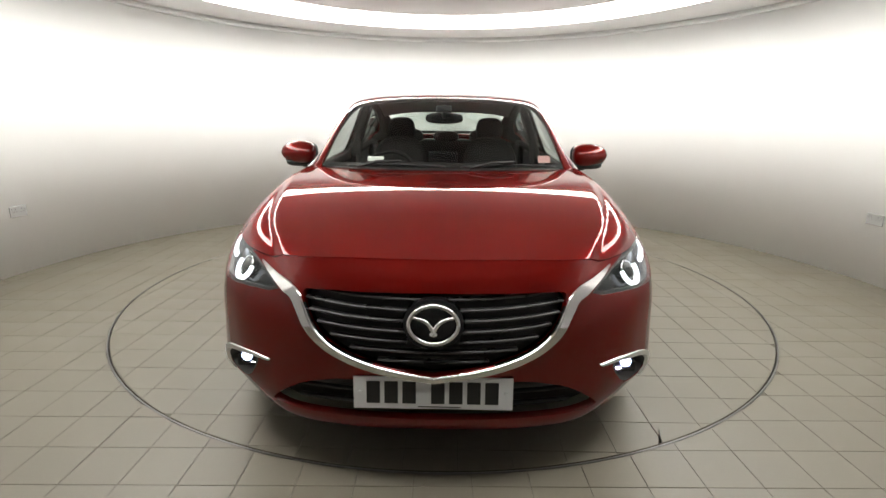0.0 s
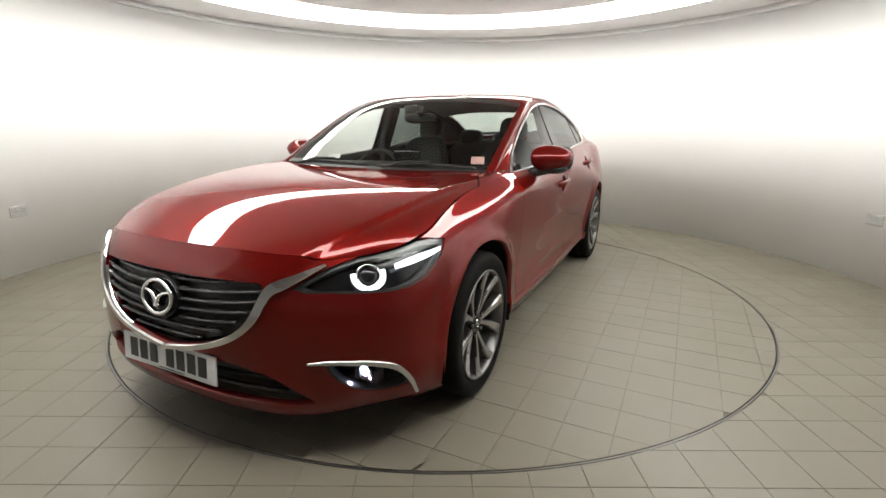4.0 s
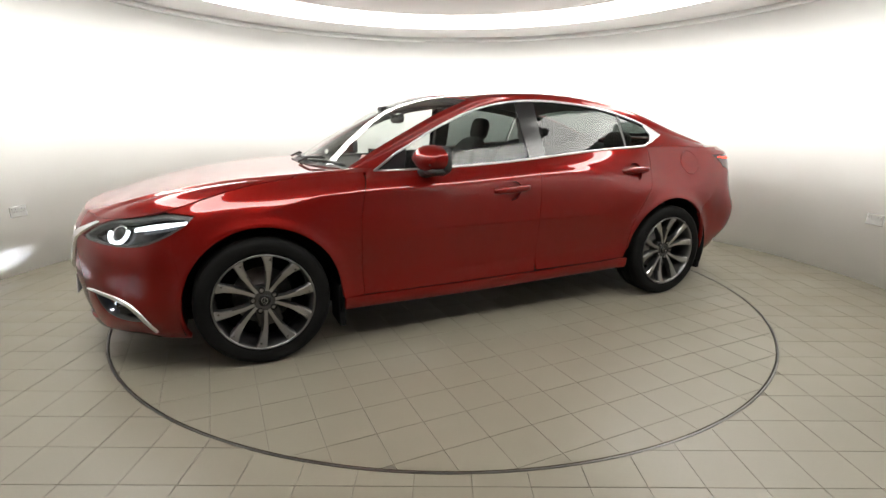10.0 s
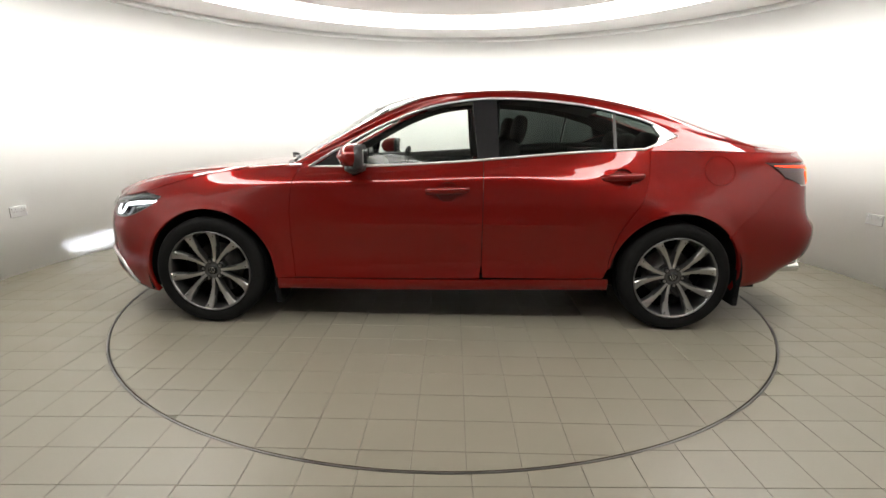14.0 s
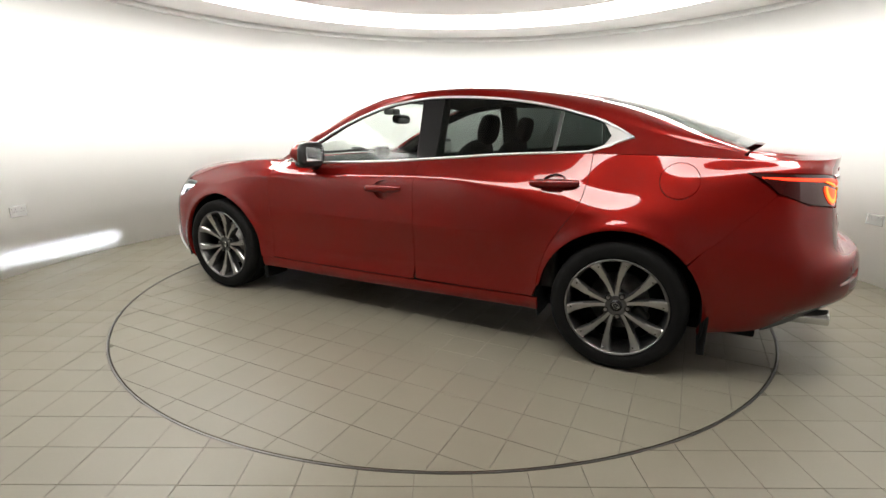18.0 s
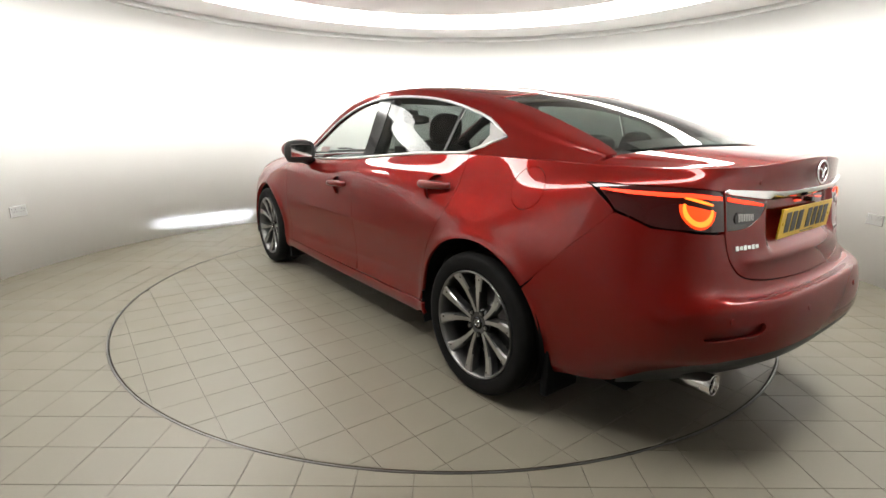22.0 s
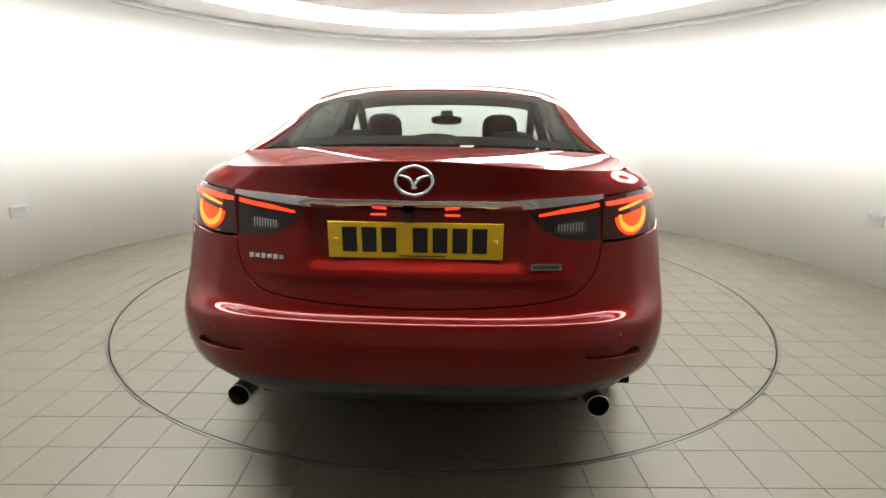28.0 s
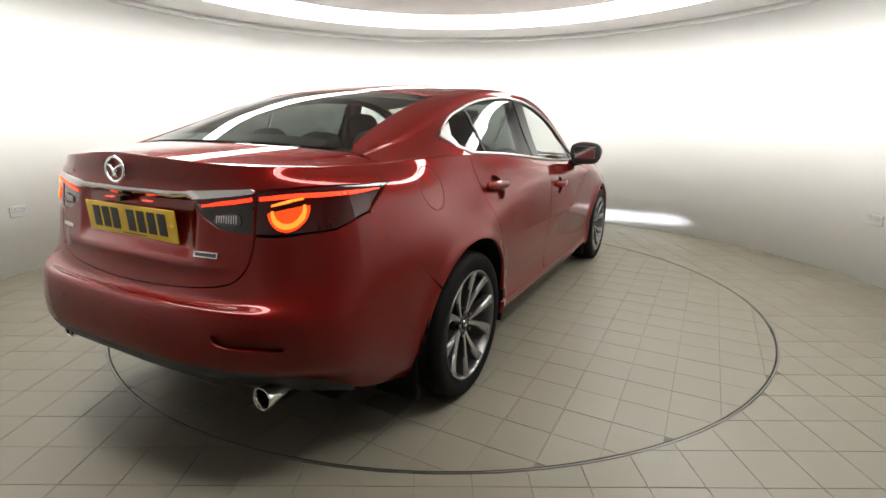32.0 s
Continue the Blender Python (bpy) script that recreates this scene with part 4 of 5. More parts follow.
# ---- the car: front and rear fittings ----
def ribbon(surface, line, width, n=5):
    """An outline along a line on a surface; widths in metres at its points."""
    pts = smooth_path(line, n)
    w = np.interp(np.linspace(0, 1, len(pts)), np.linspace(0, 1, len(width)), width)
    U, V = np.array([p[0] for p in pts]), np.array([p[1] for p in pts])
    P = surface(U, V)
    e = 1e-3
    lu, lv = np.linalg.norm(surface(U + e, V) - P, axis=1) / e, np.linalg.norm(surface(U, V + e) - P, axis=1) / e
    left, right = [], []
    for i in range(len(pts)):
        a, b = max(0, i - 1), min(len(pts) - 1, i + 1)
        d = np.array([(U[b] - U[a]) * lu[i], (V[b] - V[a]) * lv[i]])
        d /= np.linalg.norm(d) + 1e-12
        nrm = np.array([-d[1], d[0]]) * w[i] / 2
        left.append((U[i] + nrm[0] / lu[i], V[i] + nrm[1] / lv[i]))
        right.append((U[i] - nrm[0] / lu[i], V[i] - nrm[1] / lv[i]))
    return left + right[::-1]


def oval(surface, u, v, a, b, a0=0, a1=360, n=24):
    """An ellipse, or an arc of one, on a surface; half axes in metres."""
    e = 1e-3
    p = surface(np.array([u, u + e, u]), np.array([v, v, v + e]))
    lu, lv = np.linalg.norm(p[1] - p[0]) / e, np.linalg.norm(p[2] - p[0]) / e
    m = n if a1 - a0 >= 360 else n - 1
    return [(u + a / lu * math.cos(radians(a0 + (a1 - a0) * k / m)), v + b / lv * math.sin(radians(a0 + (a1 - a0) * k / m))) for k in range(n)]


def frame_on(surface, u, v, offset=0.0):
    """A pose on a surface: z outward, y as upright as it goes."""
    p, n = at(surface, u, v, offset)
    y = (Vector((0, 0, 1)) - n * n.z).normalized()
    x = y.cross(n)
    m = Matrix((x, y, n)).transposed().to_4x4()
    m.translation = p
    return m


def placed(bm, m):
    bmesh.ops.transform(bm, matrix=m, verts=bm.verts[:])
    return bm


def emblem(car, m, size, name):
    """Oval ring with a winged V inside, in plain shapes."""
    bm = bmesh.new()
    ring = [(math.cos(a) * size * (1.0 + .03 * math.cos(2 * a)), math.sin(a) * size * .80, .006) for a in (2 * math.pi * k / 40 for k in range(40))]
    merge(bm, tube(ring, size * .10, 8, 1, True))
    for sx in (-1, 1):
        wing = smooth_path([(-sx * size * .07, -size * .44, .006), (0, -size * .30, .007), (sx * size * .22, size * .05, .008), (sx * size * .52, size * .22, .008), (sx * size * .90, size * .30, .006)], 5)
        merge(bm, tube(wing, size * .075, 8, 1, False, [size * (.14 - .08 * k / (len(wing) - 1)) for k in range(len(wing))]))
    return part(name, placed(bm, m), CHROME, car, "chrome oval emblem", True)


def number_plate(car, m, color, label):
    w, h = .52, .111
    p = part("number_plate", placed(box(w, h, .006, (0, 0, .004), .002), m), color, car, label)
    x = -.195
    for i in range(7):
        if i == 3:
            x += .035
        part("bar", placed(box(.044, .076, .0012, (x, .002, .0078)), m), INK, p)
        x += .0585
    part("bar", placed(box(.14, .0035, .001, (.02, -.047, .0076)), m), INK, p)
    for sx in (-1, 1):
        bm = bmesh.new()
        bmesh.ops.create_cone(bm, cap_ends=True, segments=16, radius1=.008, radius2=.006, depth=.004, matrix=Matrix.Translation((sx * .237, 0, .008)))
        part("screw_cap", placed(bm, m), color, p)
    return p


def build_front(car, info):
    # grille: deep dark back, bars, chrome wing
    back = skin("grille", shell, info["grille"], BLACK, car, (.12, .2), offset=-.045, depth=0, label="black slatted radiator grille")
    for k in range(7):
        z0 = .672 - .034 * k
        half = [.415, .418, .405, .378, .335, .27, .18][k]
        xs = [x for x in np.linspace(.085 if 1 <= k <= 4 else 0.0, half, 9)]
        for sx in (1, -1) if 1 <= k <= 4 else (1,):
            if 1 <= k <= 4:
                path = [(x, z0 + .022 * (x / .42) ** 2) for x in xs]
                pts = [Vector((sx * p[0], *p[1:])) for p in shell(*np.array(nose(path)).T)]
            else:
                path = [(x, z0 + .022 * (x / .42) ** 2) for x in xs]
                h = [Vector(p) for p in shell(*np.array(nose(path)).T)]
                pts = [Vector((-p.x, p.y, p.z)) for p in h[:0:-1]] + h
            pts = [p + Vector((0, .022, 0)) for p in pts]
            part("slat", tube(pts, .0060, 8, 2.2), SLAT, back, smooth=True)
    line = nose([(.0, .409), (.14, .434), (.27, .473), (.355, .517), (.408, .570), (.436, .628), (.458, .668), (.498, .690), (.545, .714), (.597, .744)])
    wing = ribbon(shell, line, [.016, .018, .020, .022, .026, .030, .036, .034, .024, .006])
    skin("chrome_wing", shell, wing, CHROME, car, (.06, .1), offset=.012, depth=.03, both=True, label="chrome grille surround")
    # emblem on a black round base
    m = frame_on(shell, 0.0, nose([(0, .602)])[0][1], -.012)
    bm = bmesh.new()
    bmesh.ops.create_cone(bm, cap_ends=True, segments=40, radius1=.102, radius2=.096, depth=.02)
    bmesh.ops.scale(bm, vec=(1, .85, 1), verts=bm.verts[:])
    part("emblem_base", placed(bm, m), GLOSS_BLACK, back)
    emblem(car, m @ Matrix.Translation((0, 0, .014)), .076, "emblem")
    # lower intake
    low = skin("lower_intake", shell, info["intake"], BLACK, car, (.12, .2), offset=-.06, depth=0, label="black lower air intake")
    for z0 in (.285, .335):
        path = [(x, z0) for x in np.linspace(0, .47, 9)]
        h = [Vector(p) for p in shell(*np.array(nose(path)).T)]
        pts = [Vector((-p.x, p.y, p.z)) for p in h[:0:-1]] + h
        part("slat", tube([p + Vector((0, .04, 0)) for p in pts], .007, 8, 1.5), BLACK, low, smooth=True)
    # plate
    number_plate(car, Matrix.Translation((0, -2.316, .362)) @ pose(0, 0, 0, 90 - 4), PLATE_WHITE, "white front number plate")
    # headlamps
    for sx in (1, -1):
        flipx = Matrix.Diagonal((sx, 1, 1, 1))
        house = skin("headlamp", shell, info["lamp"], GLOSS_BLACK, car, (.06, .12), offset=-.045, depth=0, label="headlamp with lit daytime ring")
        lens = skin("lens", shell, info["lamp"], LENS, house, (.06, .12), offset=-.001, depth=.006, label="clear lens")
        wall_ = skin("bezel", shell, info["lamp"], GUNMETAL, house, (.06, .12), offset=-.012, depth=.034, holes=[[((u - 3.3) * .90 + 3.3, (v - 5.15) * .84 + 5.15) for u, v in info["lamp"]]])
        for name, u, v, r in (("projector", 3.03, 5.17, .034),):
            m2 = frame_on(shell, u, v, -.034)
            bm = bmesh.new()
            bmesh.ops.create_uvsphere(bm, u_segments=20, v_segments=12, radius=r)
            part(name, placed(bm, m2 @ Matrix.Diagonal((1, 1, .6, 1))), GLOSS_BLACK, house, smooth=True)
            part("projector_ring", placed(tube([(math.cos(a) * (r + .006), math.sin(a) * (r + .006), .004) for a in (2 * math.pi * k / 28 for k in range(28))], .005, 6, 1, True), m2), CHROME, house, smooth=True)
            c = [(math.cos(radians(a)) * (r + .019), math.sin(radians(a)) * (r + .015), .010) for a in range(-190, 30, 11)]
            part("daytime_ring", placed(tube(c, .0072, 8, 1.3), m2), DRL, house, "glowing white ring", True)
        strip = ribbon(shell, [(3.45, 5.30), (3.70, 5.32), (3.98, 5.26), (4.27, 5.12)], [.020, .027, .026, .014])
        skin("light_blade", shell, strip, DRL, house, (.06, .1), offset=-.011, depth=.008)
        if sx < 0:
            mirror_parts(house)
    # fog lamps
    for sx in (1, -1):
        pocket = skin("fog_pocket", shell, info["fog"], BLACK, car, (.05, .1), offset=-.10, depth=0, label="fog lamp recess with lit lamp")
        q, v = nose([(.732, .358)])[0]
        m3 = frame_on(shell, q, v, -.03)
        m3 = Matrix.Translation(m3.translation) @ pose(0, 0, 0, 90, 0, 0)
        bm = lathe([(.024, -.03), (.029, .004), (.027, .006), (.022, -.024)], n=28)
        part("fog_housing", placed(bm, m3), GLOSS_BLACK, pocket, smooth=True)
        bm = bmesh.new()
        bmesh.ops.create_cone(bm, cap_ends=True, segments=24, radius1=.020, radius2=.015, depth=.006, matrix=Matrix.Translation((0, 0, .006)))
        part("fog_lamp", placed(bm, m3), FOG_GLOW, pocket, "glowing bluish white fog lamp")
        build_beam(pocket, m3.translation + Vector((-.015, .045, -.024)))
        mid = np.mean(np.array(info["fog"]), 0)
        ring = [[(mid[0] + (u - mid[0]) * k, mid[1] + (v - mid[1]) * k) for u, v in info["fog"]] for k in (.985, .90)]
        skin("fog_surround", shell, ring[0], BLACK, pocket, (.05, .1), offset=-.003, depth=.045, holes=[ring[1]])
        brow = ribbon(shell, nose([(.572, .415), (.63, .418), (.69, .414), (.75, .402)]) + side([(-2.005, .368), (-1.955, .305), (-1.905, .232)]), [.005, .011, .014, .017, .020, .018, .012])
        skin("chrome_brow", shell, brow, SATIN, pocket, (.04, .08), offset=.010, depth=.02)
        if sx < 0:
            mirror_parts(pocket)


def build_beam(parent, p):
    """A small bright emitter behind a slot, which throws a low wide stripe of light ahead."""
    f, w = .035, .003
    part("beam_emitter", box(.010, .001, .0024, p), BEAM, parent)
    bm = box(.09, w, .040, p + Vector((.01, .012, 0)))
    for sz in (-1, 1):
        merge(bm, box(.09, .050, w, p + Vector((.01, -.0125, sz * .0185))))
    for x in (-.034, .054):
        merge(bm, box(w, .050, .040, p + Vector((x, -.0125, 0))))
    z0, z1, x0, x1 = f * math.tan(radians(-13.5)), f * math.tan(radians(-7)), f * math.tan(radians(-21)), f * math.tan(radians(44))
    front = p + Vector((0, -f - w / 2, 0))
    merge(bm, box(.09, w, .02 - z1, front + Vector((.01, 0, (.02 + z1) / 2))))
    merge(bm, box(.09, w, z0 + .02, front + Vector((.01, 0, (z0 - .02) / 2))))
    merge(bm, box(x0 + .035, w, z1 - z0, front + Vector(((x0 - .035) / 2, 0, (z0 + z1) / 2))))
    merge(bm, box(.055 - x1, w, z1 - z0, front + Vector(((x1 + .055) / 2, 0, (z0 + z1) / 2))))
    part("beam_shade", bm, BLACK, parent)


def mirror_parts(ob):
    """Turns a part, with its own parts, into its right-hand twin."""
    for o in (ob, *ob.children_recursive):
        o.data.transform(Matrix.Diagonal((-1, 1, 1, 1)))
        o.data.flip_normals()


def build_rear(car, boot, info):
    outer, inner = info["tail"]
    for sx in (1, -1):
        lamp = skin("tail_lamp", shell, outer["outline"], RED_LENS, car, (.05, .08), offset=-.002, depth=.02, label="red tail lamp, lit")
        strip = ribbon(shell, tail([(.572, .984), (.63, .991)]) + side([(2.17, .998), (2.06, 1.000), (1.96, 1.003)]), [.012, .014, .014, .012, .004])
        skin("light_bar", shell, strip, TAIL_GLOW, lamp, (.04, .06), offset=.002, depth=.004)
        q = tail([(.662, .958)])[0]
        bowl = oval(shell, *q, .066, .062, 180, 360, 18)
        skin("glow_panel", shell, bowl, TAIL_DIM, lamp, (.04, .05), offset=.0015, depth=.002)
        for w, h, width in ((.050, .046, .017),):
            arc = oval(shell, q[0], q[1] - .01, w, h, 172, 368, 13)
            skin("glow_arc", shell, ribbon(shell, arc, [.008, width, width, width, .008], 2), TAIL_HOT, lamp, (.04, .05), offset=.004, depth=.004, label="glowing orange arc")
        skin("glow_bar", shell, ribbon(shell, [(q[0] - .20, q[1] + .10), (q[0], q[1] + .09), (q[0] + .20, q[1] + .08)], [.006, .010, .006]), TAIL_HOT, lamp, (.04, .05), offset=.004, depth=.004)
        lamp2 = skin("boot_lamp", shell, inner["outline"], SMOKE_LENS, boot, (.05, .06), offset=-.002, depth=.02, label="smoked inner tail lamp")
        strip = ribbon(shell, tail([(.548, .982), (.45, .966), (.365, .952)]), [.012, .013, .006])
        skin("light_bar", shell, strip, TAIL_GLOW, lamp2, (.04, .06), offset=.003, depth=.004)
        rev = smooth_path(tail([(.50, .935), (.43, .925), (.41, .910), (.43, .898), (.51, .900)]), 3, True)
        skin("reverse_lamp", shell, rev, GUNMETAL, lamp2, (.05, .06), offset=.0015, depth=.002)
        for k in range(9):
            x = .425 + .009 * k
            skin("reflector_rib", shell, ribbon(shell, tail([(x, .903 + .002 * (k % 2)), (x, .926 + .0006 * k)]), [.003, .004], 2), SATIN, lamp2, (.05, .06), offset=.004, depth=.003)
        if sx < 0:
            mirror_parts(lamp)
            mirror_parts(lamp2)
    bar = tail([(.555, 1.006), (.46, .997), (.36, .989), (.29, .986), (.15, .986), (.0, .986)])
    line = bar + [(28 - u, v) for u, v in bar[::-1] if u < 13.999]
    skin("chrome_strip", shell, ribbon(shell, line, [.014, .022, .027, .030, .030, .030, .030, .030, .030, .027, .022, .014]), CHROME, boot, (.08, .06), offset=.013, depth=.02, label="chrome strip across the boot")
    number_plate(boot, Matrix.Translation((0, 2.338, .876)) @ pose(0, 0, 0, 90 + 3, 0, 180), PLATE_YELLOW, "yellow rear number plate")
    # red-lit spots under the chrome strip, drawn as small glowing blocks
    for sx in (-1, 1):
        part("plate_lamp", box(.045, .012, .004, (sx * .11, 2.336, .952)), PLATE_GLOW, boot)
    emblem(boot, Matrix.Translation((0, 2.360, 1.055)) @ pose(0, 0, 0, 90 - 4, 0, 180), .051, "emblem")
    part("reversing_camera", box(.035, .03, .018, (.02, 2.346, .953), .004), GLOSS_BLACK, boot)
    # script and badge, as plain bars
    for x0, x1, z, mt in ((.50, .415, .815, CHROME), (-.345, -.435, .800, CHROME)):
        q = tail([(abs((x0 + x1) / 2), z)])[0]
        m = frame_on(shell, q[0], q[1], .002)
        if x0 < 0:
            m = Matrix.Diagonal((-1, 1, 1, 1)) @ m @ Matrix.Diagonal((-1, 1, 1, 1))
        if x0 > 0:
            for k in range(6):
                part("script_bar", placed(box(.0165, .0165 - .003 * (k % 2), .004, (-.052 + .0205 * k, 0, 0), .001), m), mt, boot)
        else:
            b = part("badge", placed(box(.095, .020, .004, (0, 0, 0), .001), m), mt, boot)
            part("badge_field", placed(box(.082, .011, .0015, (0, 0, .0025)), m), GUNMETAL, b)
    # lock
    q = tail([(.385, 1.03)])[0]
    bm = bmesh.new()
    bmesh.ops.create_cone(bm, cap_ends=True, segments=20, radius1=.010, radius2=.009, depth=.004)
    part("lock_cover", placed(bm, frame_on(shell, q[0], q[1], .001)), PAINT, boot)
    # exhaust tips
    for sx in (1, -1):
        bm = lathe([(.034, -.16), (.037, -.02), (.039, .0), (.037, .003), (.034, .0), (.032, -.02), (.030, -.16)], n=32)
        m = Matrix.Translation((sx * .585, 2.335, .342)) @ pose(0, 0, 0, -90 + 4)
        e = part("exhaust_tip", placed(bm, m), CHROME, car, "chrome exhaust tip", True)
        bm = bmesh.new()
        bmesh.ops.create_cone(bm, cap_ends=True, segments=24, radius1=.032, radius2=.032, depth=.004, matrix=Matrix.Translation((0, 0, -.09)))
        part("exhaust_inside", placed(bm, m), UNDER, e)
        part("exhaust_pipe", tube([(sx * .585, 2.2, .335), (sx * .57, 2.0, .325), (sx * .50, 1.7, .30)], .03, 12), STEEL, e, smooth=True)
    # parking sensors
    for x in (.25, .62):
        q = tail([(x, .60)])[0]
        for sx in (1, -1):
            bm = bmesh.new()
            bmesh.ops.create_cone(bm, cap_ends=True, segments=16, radius1=.011, radius2=.010, depth=.003)
            placed(bm, frame_on(shell, q[0], q[1], .001))
            ob = part("parking_sensor", bm, PAINT, car)
            if sx < 0:
                mirror_parts(ob)


def build_details(car, info):
    # door handles
    doors = info["doors"]
    for k, (cy, cz) in enumerate(((.035, .840), (1.055, .925))):
        q = side([(cy, cz)])[0]
        for sx in (1, -1):
            door = doors[2 * k + (0 if sx > 0 else 1)]
            cup = skin("handle_cup", shell, info["handles"][k], PAINT, door, (.03, .06), offset=-.022, depth=0)
            p, n = at(shell, q[0], q[1], .014)
            pts = smooth_path([(p.x - .016, cy - .125, cz + .000), (p.x + .004, cy - .09, cz + .006), (p.x + .008, cy, cz + .010), (p.x + .004, cy + .09, cz + .014), (p.x - .016, cy + .125, cz + .016)], 4)
            radii = [.014 + .008 * math.sin(math.pi * i / (len(pts) - 1)) for i in range(len(pts))]
            h = part("handle", tube(pts, .016, 10, .7, False, radii), PAINT, door, "red door handle", True)
            if sx < 0:
                mirror_parts(cup)
                mirror_parts(h)
    # door mirrors
    for sx in (1, -1):
        def shape(x, y, z):
            k = 1 - .25 * (x > 0) * (x / .10)
            return (x, y * k + .018 * (x / .1) - .03 * (1 - abs(z) / .07) * (y < 0), z * (1 - .22 * max(0, x / .1)) + .006)
        h = part("door_mirror", blob(.112, .070, .074, (.945, -.500, 1.034), 3.0, 32, 18, shape), PAINT, car, "red door mirror with black foot", True)
        part("mirror_glass", box(.150, .006, .088, (.945, -.433, 1.036), .002), CHROME, h)
        part("mirror_rim", blob(.113, .030, .075, (.945, -.462, 1.034), 3.2), BLACK, h, smooth=True)
        part("mirror_foot", tube([(.82, -.52, .950), (.855, -.515, .958), (.90, -.505, .972), (.93, -.50, .985)], .03, 10, 1.2, False, [.030, .030, .032, .036]), BLACK, h, smooth=True)
        part("mirror_base", blob(.098, .058, .030, (.935, -.492, .978), 2.6), BLACK, h, "black lower shell", True)
        part("indicator", box(.10, .012, .012, (.965, -.553, 1.012), .003), SMOKE_LENS, h)
        if sx < 0:
            mirror_parts(h)
    # wipers and cowl
    cowl = skin("cowl", bonnet, [(-.86, .93), (-.5, .86), (0, .83), (.5, .86), (.86, .93), (.86, 1.05), (.5, 1.02), (0, 1.0), (-.5, 1.02), (-.86, 1.05)], BLACK, car, (.1, .05), offset=-.012, depth=0)
    for x0, x1, y0, y1 in ((-.52, .02, -1.00, -1.04), (.10, .64, -1.045, -.925)):
        pts = [(x0 + (x1 - x0) * t, y0 + (y1 - y0) * t, float(.994 + .010 * math.sin(math.pi * t))) for t in np.linspace(0, 1, 9)]
        w = part("wiper", tube(pts, .008, 6, 1.2), BLACK, car, smooth=True)
        part("wiper_arm", tube([(x0 + .05, y0 - .045, .990), (x0 + (x1 - x0) * .3, y0 - .01, 1.02), (x0 + (x1 - x0) * .55, (y0 + y1) / 2, 1.022)], .008, 6, 1.4), BLACK, w, smooth=True)
    # mud flaps behind the wheels
    for y, z in ((-1.015, .245), (1.815, .27)):
        for sx in (1, -1):
            part("mud_flap", box(.20, .035, .24, (sx * .765, y, z), .008), UNDER, car)


